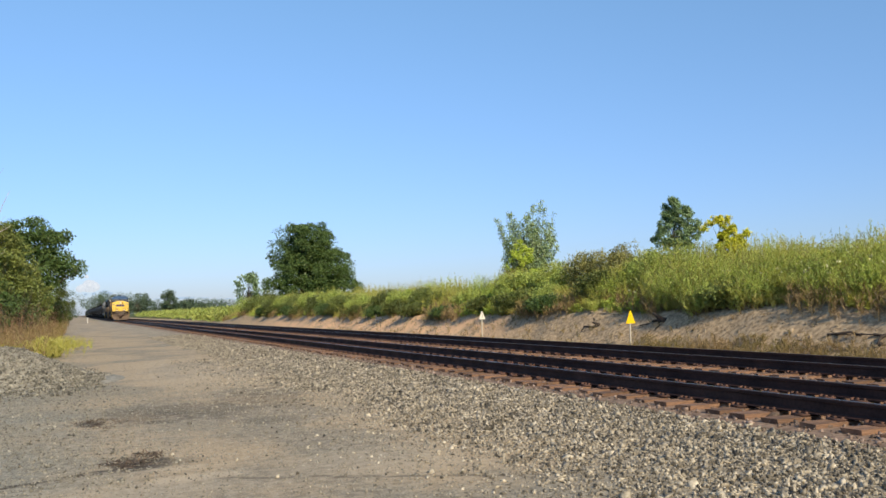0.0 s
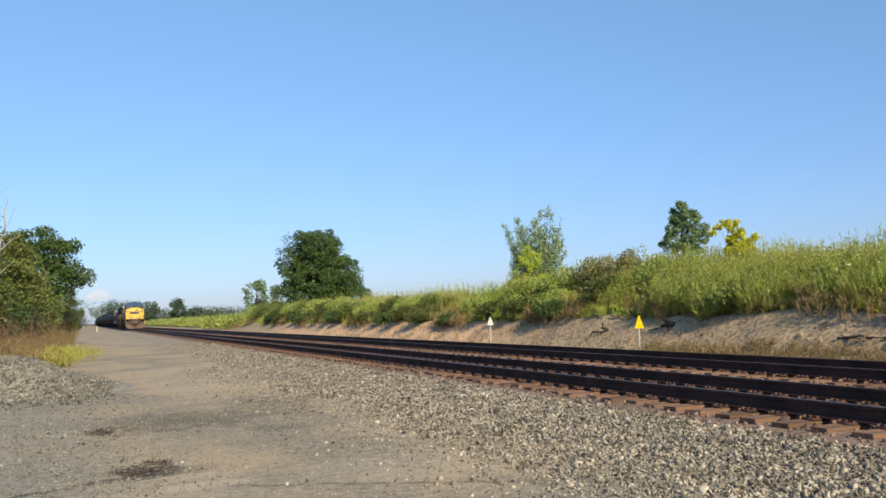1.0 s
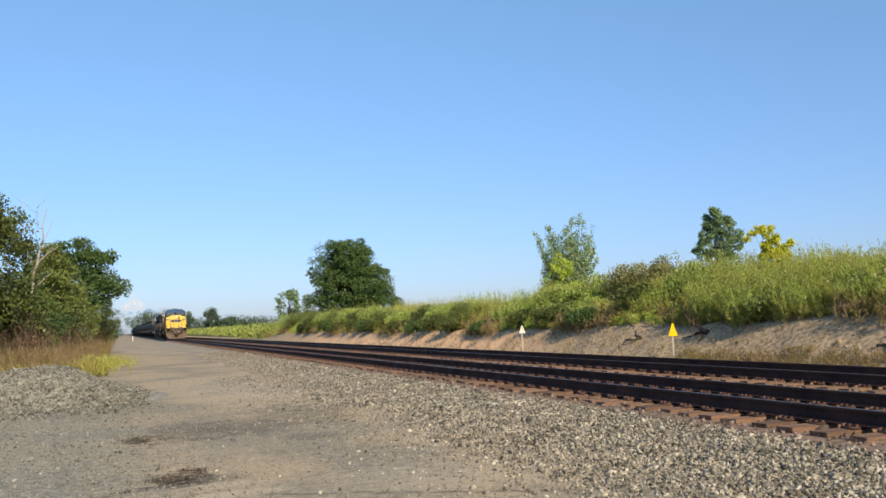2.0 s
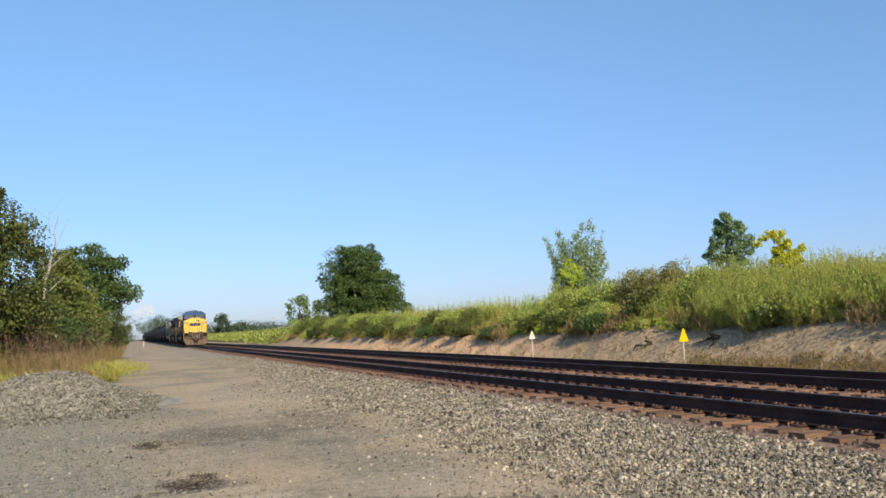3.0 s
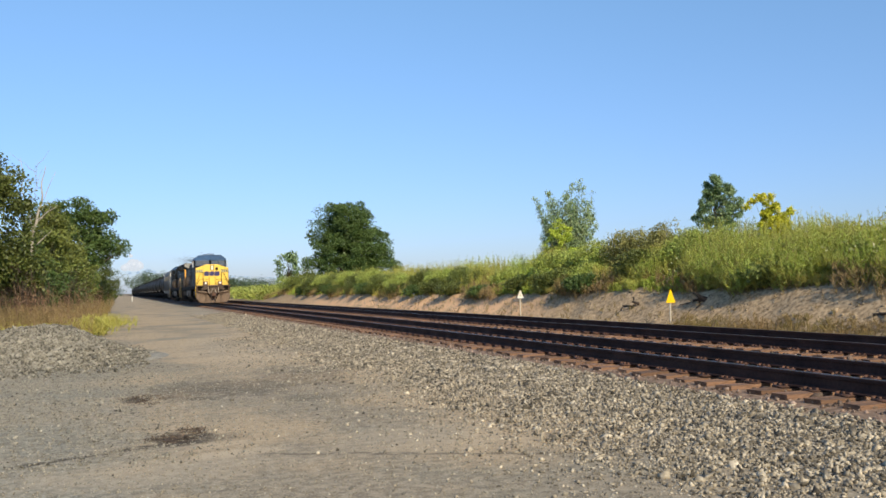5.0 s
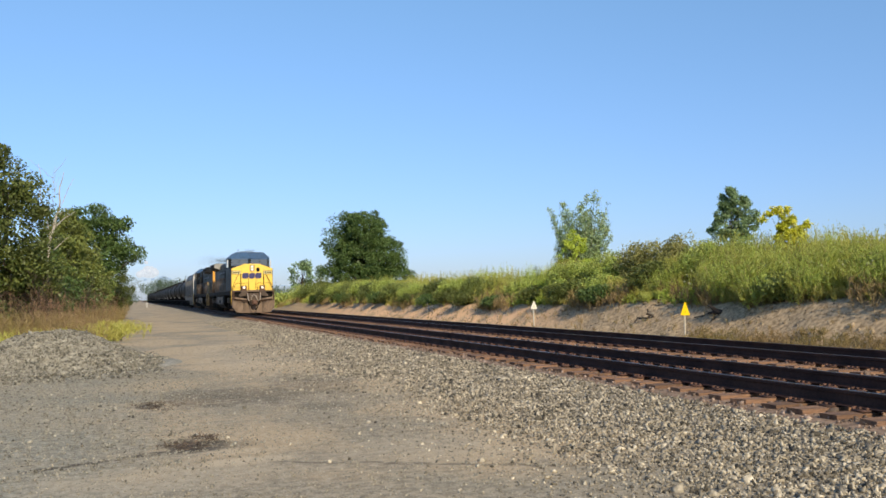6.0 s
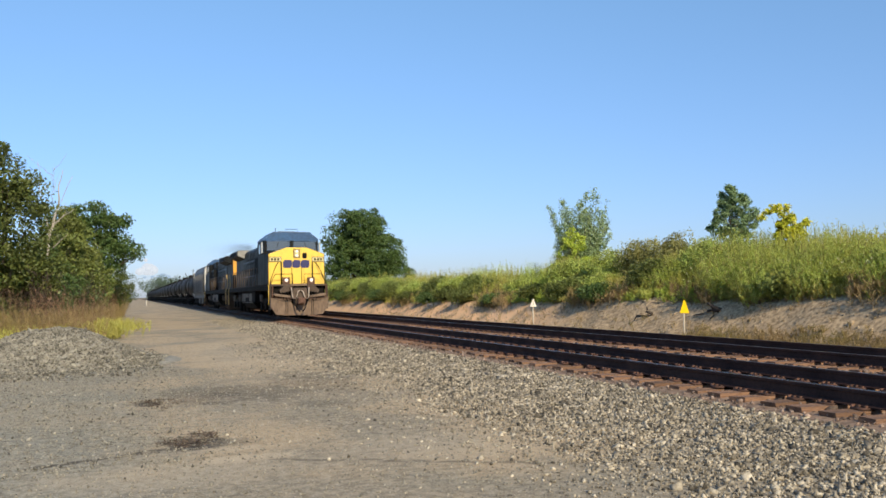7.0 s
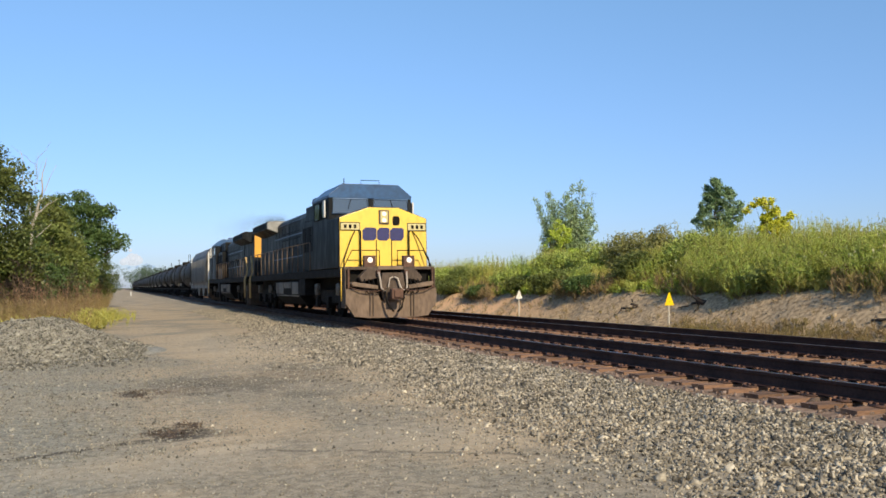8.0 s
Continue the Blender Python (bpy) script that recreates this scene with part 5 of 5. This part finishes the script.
        bent_rail(loco, [(s * 1.46, 0.98, 1.45), (s * 1.42, 1.0, 1.95), (s * 1.12, 1.2, 2.65), (s * 0.98, 1.32, 2.86)], 0.02, name="diagonal_rail")
        bent_rail(loco, [(s * 0.30, 0.86, 1.7), (s * 0.30, 0.86, 2.22), (s * 1.2, 0.86, 2.22), (s * 1.44, 0.88, 1.75), (s * 1.47, 0.88, 0.6)], 0.02, name="handrail")
        bent_rail(loco, [(s * 1.53, 0.95, 0.62), (s * 1.53, 0.95, 1.66)], 0.02, M_yellow, "step_rail", "yellow step handrail")
        case = part("ditch_light", boxed(s * 0.46, s * 0.84, 0.72, 0.92, 1.68, 2.05, bevel=0.02), M_rust, loco, "ditch light in a rusty bracket box")
        part("lens", lathe([(-0.03, 0.075), (0.0, 0.09), (0.03, 0.095)], (s * 0.65, 0.72, 1.9), "y", 18), M_lamp if lead else M_white, case, "lit round lamp")
    # cab with a cambered roof
    cab_sec = [(-1.46, 1.68), (1.46, 1.68), (1.46, 4.17), (0.98, 4.56), (-0.98, 4.56), (-1.46, 4.17)]
    cab = part("cab", prism(cab_sec, "y", 2.9, 5.5, 0.03), M_blue, loco, "dark blue cab with a roof in the sunlit tone")
    part("cab_roof", prism([(-1.47, 4.08), (1.47, 4.08), (1.475, 4.18), (0.99, 4.575), (-0.99, 4.575), (-1.475, 4.18)], "y", 2.84, 5.53, 0.02), M_blueroof, cab, "blue cab roof, sunlight put into its tone")
    part("cab_front", prism([(-1.46, 3.36), (1.46, 3.36), (1.46, 4.10), (-1.46, 4.10)], "y", 2.87, 2.91, 0.005), M_blue, cab, "blue cab front in the shaded tone")
    for s in (-1, 1):
        fr = part("windscreen", prism([(s * 0.12, 3.62), (s * 1.34, 3.56), (s * 1.30, 4.04), (s * 0.14, 4.04)], "y", 2.855, 2.9, 0.006), M_glass, cab, "dark windscreen pane")
        bent_rail(fr, [(s * 0.10, 2.85, 3.60), (s * 1.36, 2.85, 3.54), (s * 1.32, 2.85, 4.06), (s * 0.12, 2.85, 4.06), (s * 0.10, 2.85, 3.60)], 0.028, M_frame, "pane_frame")
        bent_rail(fr, [(s * 0.7, 2.84, 4.04), (s * 0.8, 2.84, 3.72)], 0.012, M_black, "wiper")
        for y0, y1 in ((3.25, 3.95), (4.2, 5.1)):
            p = part("side_window", boxed(s * 1.44, s * 1.475, y0, y1, 3.42, 4.0, bevel=0.015), M_glass, cab, "dark cab side window")
            bent_rail(p, [(s * 1.475, y0, 3.42), (s * 1.475, y1, 3.42), (s * 1.475, y1, 4.0), (s * 1.475, y0, 4.0), (s * 1.475, y0, 3.42)], 0.022, M_black, "pane_frame")
        part("mirror", boxed(s * 1.55, s * 1.60, 2.98, 3.2, 3.42, 4.0, bevel=0.015), M_white, cab, "pale side mirror")
    part("air_conditioner", boxed(-0.5, 0.5, 4.4, 5.3, 4.56, 4.72, bevel=0.04), M_blueroof, cab)
    bm = bmesh.new()
    for x in (-0.2, 0.0, 0.2):
        tube(bm, [(x, 4.2, 4.57), (x, 4.2, 4.62), (x, 3.95, 4.63)], [0.015, 0.02, 0.04], 8)
    part("air_horn", bm, M_black, cab, smooth=True)
    bent_rail(cab, [(-0.3, 3.0, 4.56), (-0.3, 3.0, 4.72), (0.35, 3.0, 4.72), (0.35, 3.0, 4.56)], 0.015, M_blueroof, "roof_rail")
    bent_rail(cab, [(-0.75, 3.6, 4.56), (-0.75, 3.6, 4.85)], 0.015, M_black, "aerial")
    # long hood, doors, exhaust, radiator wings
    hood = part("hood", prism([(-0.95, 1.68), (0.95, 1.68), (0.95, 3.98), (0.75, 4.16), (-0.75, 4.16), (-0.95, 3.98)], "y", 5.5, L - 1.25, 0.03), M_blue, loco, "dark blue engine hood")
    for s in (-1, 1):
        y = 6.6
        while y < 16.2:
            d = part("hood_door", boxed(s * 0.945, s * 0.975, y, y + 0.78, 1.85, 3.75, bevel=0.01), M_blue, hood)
            part("latch", boxed(s * 0.97, s * 1.0, y + 0.68, y + 0.73, 2.7, 2.9), M_black, d)
            if 9 < y < 14:
                for k in range(3):
                    part("louvre", boxed(s * 0.97, s * 0.985, y + 0.12, y + 0.64, 3.15 + 0.14 * k, 3.2 + 0.14 * k), M_black, d)
            y += 0.86
        bent_rail(hood, [(s * 0.99, 8.8, 3.9), (s * 0.99, 16.0, 3.9)], 0.015, M_frame, "grab_rail")
        for z in (2.35, 3.30):
            part("side_batten", boxed(s * 0.972, s * 0.992, 8.6, 16.3, z, z + 0.04), M_frame, hood)
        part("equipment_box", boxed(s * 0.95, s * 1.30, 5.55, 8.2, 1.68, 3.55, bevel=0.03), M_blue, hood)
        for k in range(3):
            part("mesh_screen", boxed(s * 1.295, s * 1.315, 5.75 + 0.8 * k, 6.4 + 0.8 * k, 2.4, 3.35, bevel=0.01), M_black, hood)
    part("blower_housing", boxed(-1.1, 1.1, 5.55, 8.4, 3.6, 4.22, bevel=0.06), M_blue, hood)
    part("horn_box", boxed(-1.15, -0.75, 6.3, 6.9, 4.2, 4.42, bevel=0.02), M_black, hood)
    part("exhaust_stack", boxed(-0.35, 0.35, 11.2, 12.2, 4.14, 4.30, bevel=0.03), M_black, hood)
    wing = part("radiator", prism([(-1.5, 3.84), (-0.95, 3.60), (0.95, 3.60), (1.5, 3.84), (1.5, 4.14), (1.36, 4.235), (-1.36, 4.235), (-1.5, 4.14)], "y", 15.6, L - 2.0, 0.02), M_blue, hood, "overhanging radiator section")
    for s in (-1, 1):
        part("radiator_grille", boxed(s * 1.49, s * 1.515, 15.9, L - 2.2, 3.88, 4.12, bevel=0.01), M_black, wing)
    # pale plate on the blue wing: its sunlit front face, put in as colour
    part("radiator_front", prism([(-1.46, 3.86), (-0.96, 3.66), (0.96, 3.66), (1.46, 3.86), (1.46, 4.13), (1.34, 4.21), (-1.34, 4.21), (-1.46, 4.13)], "y", 15.57, 15.605, 0.004), M_rad, wing, "pale grey radiator front, sunlight put into its tone")
    # orange starts at 2.75; the leading unit's shadow below is left as dark hood colour
    part("hood_end", boxed(-0.93, 0.93, L - 1.255, L - 1.235, 2.75, 3.60), M_orange if not lead else M_blue, hood, "orange-yellow hood end above a painted-in shadow" if not lead else "")
    part("hood_end_top", prism([(-0.93, 3.60), (0.93, 3.60), (0.93, 3.96), (0.73, 4.12), (-0.73, 4.12), (-0.93, 3.96)], "y", L - 1.255, L - 1.235), M_orange if not lead else M_blue, hood)
    # walkway rails
    for s in (-1, 1):
        bent_rail(loco, [(s * 1.45, 6.0, 2.72), (s * 1.45, L - 1.3, 2.72), (s * 1.45, L - 0.95, 2.3), (s * 1.5, L - 0.9, 0.6)], 0.018, M_railgrey, "walkway_rail")
        y = 6.0
        while y < L - 1.2:
            bent_rail(loco, [(s * 1.45, y, 1.66), (s * 1.45, y, 2.72)], 0.022, M_railgrey, "stanchion")
            y += 1.15
        for q in (0.9, 1.15):
            bent_rail(loco, [(s * 1.5, L - q, 0.5), (s * 1.52, L - q, 1.5), (s * 1.38, L - q, 1.9), (s * 1.45, L - q, 2.75)], 0.034, M_tanrail, "step_rail", "tan rear step handrail")
        part("air_tank", lathe([(7.6, 0.05), (7.65, 0.16), (7.75, 0.2), (10.3, 0.2), (10.4, 0.16), (10.45, 0.05)], (s * 1.2, 0, 1.2), "y", 14), M_black, loco, smooth=True)
    part("rear_pilot", boxed(-1.45, 1.45, L - 0.62, L - 0.52, 0.12, 1.2, bevel=0.02), M_grime, loco)
    tank = part("fuel_tank", prism([(-1.4, 1.3), (1.4, 1.3), (1.4, 0.75), (1.05, 0.35), (-1.05, 0.35), (-1.4, 0.75)], "y", 8.3, 13.6, 0.05), M_black, loco, "grimy black fuel tank")
    for s in (-1, 1):
        part("battery_box", boxed(s * 1.1, s * 1.46, 6.9, 8.1, 0.75, 1.38, bevel=0.03), M_underframe, loco)
        for y0, y1, z0 in ((8.45, 9.7, 0.78), (9.9, 11.5, 1.02), (11.7, 13.4, 0.78)):
            part("tank_panel", boxed(s * 1.37, s * 1.43, y0, y1, z0, 1.27, bevel=0.02), M_dusty, tank, "dusty grey tank panel")
        part("tank_skirt", prism([(8.45, 0.74), (13.4, 0.74), (13.4, 0.69), (8.45, 0.69)], "x", s * 1.36, s * 1.40), M_dusty, tank)
        for k in range(4):      # brake cylinders and sand pipes on the bogies
            y = (2.55, 5.8, L - 5.8, L - 2.55)[k]
            part("brake_cylinder", lathe([(-0.2, 0.05), (-0.18, 0.12), (0.18, 0.12), (0.22, 0.04)], (s * 1.2, y, 0.98), "z", 12), M_dusty, loco, smooth=True)
    truck(loco, 4.15, 3, 1.75, 0.53, True)
    truck(loco, L - 4.15, 3, 1.75, 0.53, True)
    return loco, L


def hopper_car():
    """A grey covered hopper with ribbed bulging sides, sloped ends and roof hatches."""
    car = tagged(empty("hopper_car"), "grey covered hopper wagon with pale end ladders", "hopper wagon")
    L = 18.2
    coupler(car, 0, 1)
    coupler(car, L, -1)
    sec = [(-1.35, 1.15), (1.35, 1.15), (1.58, 1.7), (1.60, 2.9), (1.5, 3.9), (1.2, 4.45), (-1.2, 4.45), (-1.5, 3.9), (-1.60, 2.9), (-1.58, 1.7)]
    part("body", prism(sec, "y", 1.6, L - 1.6, 0.03), M_grey, car, "weathered grey steel body")
    part("sill", boxed(-0.3, 0.3, 0.5, L - 0.5, 0.85, 1.15, bevel=0.02), M_black, car)
    for s in (-1, 1):
        part("side_sill", boxed(s * 1.3, s * 1.45, 0.6, L - 0.6, 1.05, 1.3, bevel=0.02), M_grey, car)
        for k in range(13):
            y = 1.9 + 1.2 * k
            part("rib", boxed(s * 1.59, s * 1.63, y - 0.03, y + 0.03, 1.5, 3.6), M_grey, car)
    for end in (0, 1):
        y0, y1 = (0.55, 0.62) if not end else (L - 0.62, L - 0.55)
        fr = bmesh.new()
        for x in (-1.45, -0.95, 0.95, 1.45):
            box(fr, x - 0.045, x + 0.045, y0, y1, 1.1, 4.1, 0.01)
        for k in range(9):
            for x in (-1.2, 1.2):
                box(fr, x - 0.25, x + 0.25, y0 + 0.01, y1 - 0.02, 1.25 + 0.33 * k, 1.28 + 0.33 * k)
        part("end_ladder", fr, M_white, car, "pale painted end ladder")
        ya, yb = (1.62, 0.7) if not end else (L - 1.62, L - 0.7)
        part("slope_sheet", prism([(ya, 4.2), (ya, 1.2), (yb, 1.2), (yb, 1.35)], "x", -1.3, 1.3), M_grey, car, "sloped end sheet")
    for k in range(8):
        part("roof_hatch", boxed(-0.35, 0.35, 2.4 + 1.75 * k, 3.6 + 1.75 * k, 4.43, 4.53, bevel=0.02), M_grey, car)
    part("roof_walk", boxed(0.5, 0.85, 1.6, L - 1.6, 4.5, 4.56), M_grey, car)
    for k in range(3):
        y = 4.6 + 4.5 * k
        part("hopper_bay", prism([(y - 1.7, 1.2), (y + 1.7, 1.2), (y + 0.4, 0.35), (y - 0.4, 0.35)], "x", -1.1, 1.1, 0.02), M_grey, car)
    truck(car, 2.3, 2, 1.78, 0.45, False)
    truck(car, L - 2.3, 2, 1.78, 0.45, False)
    return car, L


def tank_car():
    """A black tank wagon with a manway platform and ladders."""
    car = tagged(empty("tank_car"), "black cylindrical tank wagon with top platform and ladders", "tank wagon", "tank wagons of the train")
    L = 17.6
    coupler(car, 0, 1)
    coupler(car, L, -1)
    R, cz = 1.52, 2.62
    prof = [(1.15, 0.05), (1.18, 0.5), (1.28, 0.95), (1.45, 1.27), (1.7, 1.46), (1.95, R)]
    prof += [(L / 2, R + 0.01)] + [(L - a, r) for a, r in prof[::-1]]
    part("tank", lathe(prof, (0, 0, cz), "y", 32), M_tank, car, "black painted tank barrel", smooth=True)
    part("sill", boxed(-0.35, 0.35, 0.5, L - 0.5, 0.8, 1.12, bevel=0.02), M_black, car)
    for y in (2.3, L - 2.3):
        part("saddle", prism([(-1.2, 1.1), (1.2, 1.1), (1.35, 1.75), (-1.35, 1.75)], "y", y - 0.5, y + 0.5, 0.02), M_black, car)
    for y in (0.55, L - 0.85):
        part("end_platform", boxed(-1.45, 1.45, y, y + 0.3, 1.12, 1.2, bevel=0.01), M_black, car)
        bent_rail(car, [(-1.45, y + 0.15, 1.15), (-1.45, y + 0.15, 2.1), (1.45, y + 0.15, 2.1), (1.45, y + 0.15, 1.15)], 0.025)
    m = L / 2
    dome = part("manway", lathe([(0, 0.55), (0.32, 0.55), (0.38, 0.5), (0.42, 0.2)], (0, m, cz + R - 0.05), "z", 18), M_tank, car, smooth=True)
    part("platform", boxed(-1.0, 1.0, m - 1.2, m + 1.2, cz + R - 0.06, cz + R - 0.01), M_black, car)
    for s in (-1, 1):
        bent_rail(car, [(s * 1.0, m - 1.2, cz + R - 0.05), (s * 1.0, m - 1.2, cz + R + 0.62), (s * 1.0, m + 1.2, cz + R + 0.62), (s * 1.0, m + 1.2, cz + R - 0.05)], 0.03)
        lad = bmesh.new()
        for q in (-0.22, 0.22):
            tube(lad, [(s * 1.58, m + q, 1.1), (s * 1.58, m + q, 3.1), (s * 1.05, m + q, cz + R)], 0.025, 6)
        for k in range(7):
            tube(lad, [(s * 1.58, m - 0.22, 1.2 + 0.3 * k), (s * 1.58, m + 0.22, 1.2 + 0.3 * k)], 0.015, 5)
        part("ladder", lad, M_black, car)
        bent_rail(car, [(s * 1.56, 1.6, 2.1), (s * 1.56, L - 1.6, 2.1)], 0.018, M_black, "side_rail")
        for end in (1.75, L - 1.75):
            part("placard", boxed(s * 1.44, s * 1.47, end - 0.14, end + 0.14, 1.35, 1.63), M_white, car, "small pale placard")
    for y in (2.6, m, L - 2.6):
        part("tank_band", lathe([(y - 0.06, R + 0.005), (y - 0.05, R + 0.02), (y + 0.05, R + 0.02), (y + 0.06, R + 0.005)], (0, 0, cz), "y", 32), M_black, car)
    truck(car, 2.3, 2, 1.78, 0.45, False)
    truck(car, L - 2.3, 2, 1.78, 0.45, False)
    return car, L


def exhaust():
    """A thin drifting cloud of soot flecks over and behind the exhaust stacks."""
    rng = np.random.default_rng(91)
    n = 18000
    t = rng.uniform(0, 1, n) ** 1.2
    at = np.stack([rng.normal(-0.2, 0.3 + 0.7 * t), 20.0 + 22 * t, 4.72 + 0.8 * np.sqrt(t) + rng.normal(0, 0.10 + 0.38 * t)], 1)
    at = at[at[:, 2] > 4.7]
    v, f_ = leaves(rng, at, 0.013, 0.2, 0.9)
    return tagged(soup("exhaust_smoke", v, f_, M_soot), "faint grey-brown exhaust smoke over the locomotives", "smoke", kind="stuff")


def train_pose(behind, t, turn=0):
    return pose(TRACK_X[0], NOSE_AT_END - COUPLER_TO_NOSE + SPEED * (SECONDS - t) + behind, RAIL_TOP, 0, 0, turn)


def build_train():
    at = 0.0
    for lead in (True, False):
        ob, L = locomotive(lead)
        ob.scale = (LOCO_SIZE,) * 3
        L *= LOCO_SIZE
        MOVING.append((ob, at, 0) if lead else (ob, at + L, 180))     # the second one runs long hood first
        at += L
    MOVING.append((exhaust(), 0.0, 0))
    ob, L = hopper_car()
    MOVING.append((ob, at, 0))
    at += L
    first, L = tank_car()
    MOVING.append((first, at, 0))
    for k in range(21):
        at += L
        MOVING.append((copy_thing(first, pose(0, 0, 0)), at, 0))


def motions():
    for ob, behind, turn in MOVING:
        walk(ob, [(t, train_pose(behind, t, turn)) for t in (0.0, 2.0, 4.0, 6.0, SECONDS)])
    # the locomotives' wheels roll without slipping
    steps = round(SECONDS * FPS)
    facing = {ob: (-1 if turn else 1) for ob, _, turn in MOVING}
    for ob, y, r, owner in WHEELSETS:
        rate = math.degrees(SPEED / (r * LOCO_SIZE))
        walk(ob, [(k / FPS, pose(0, y, r, facing[owner] * (rate * k / FPS) % 360)) for k in range(steps + 1)])


build_train()
build_track("near_track", TRACK_X[0], RAIL_X[:2], 300, 4.0, "near railway track with rusty rails on weathered timber ties")
build_track("far_track", TRACK_X[1], RAIL_X[2:], 160, 6.0, "far railway track with rusty rails on weathered timber ties")

motions()
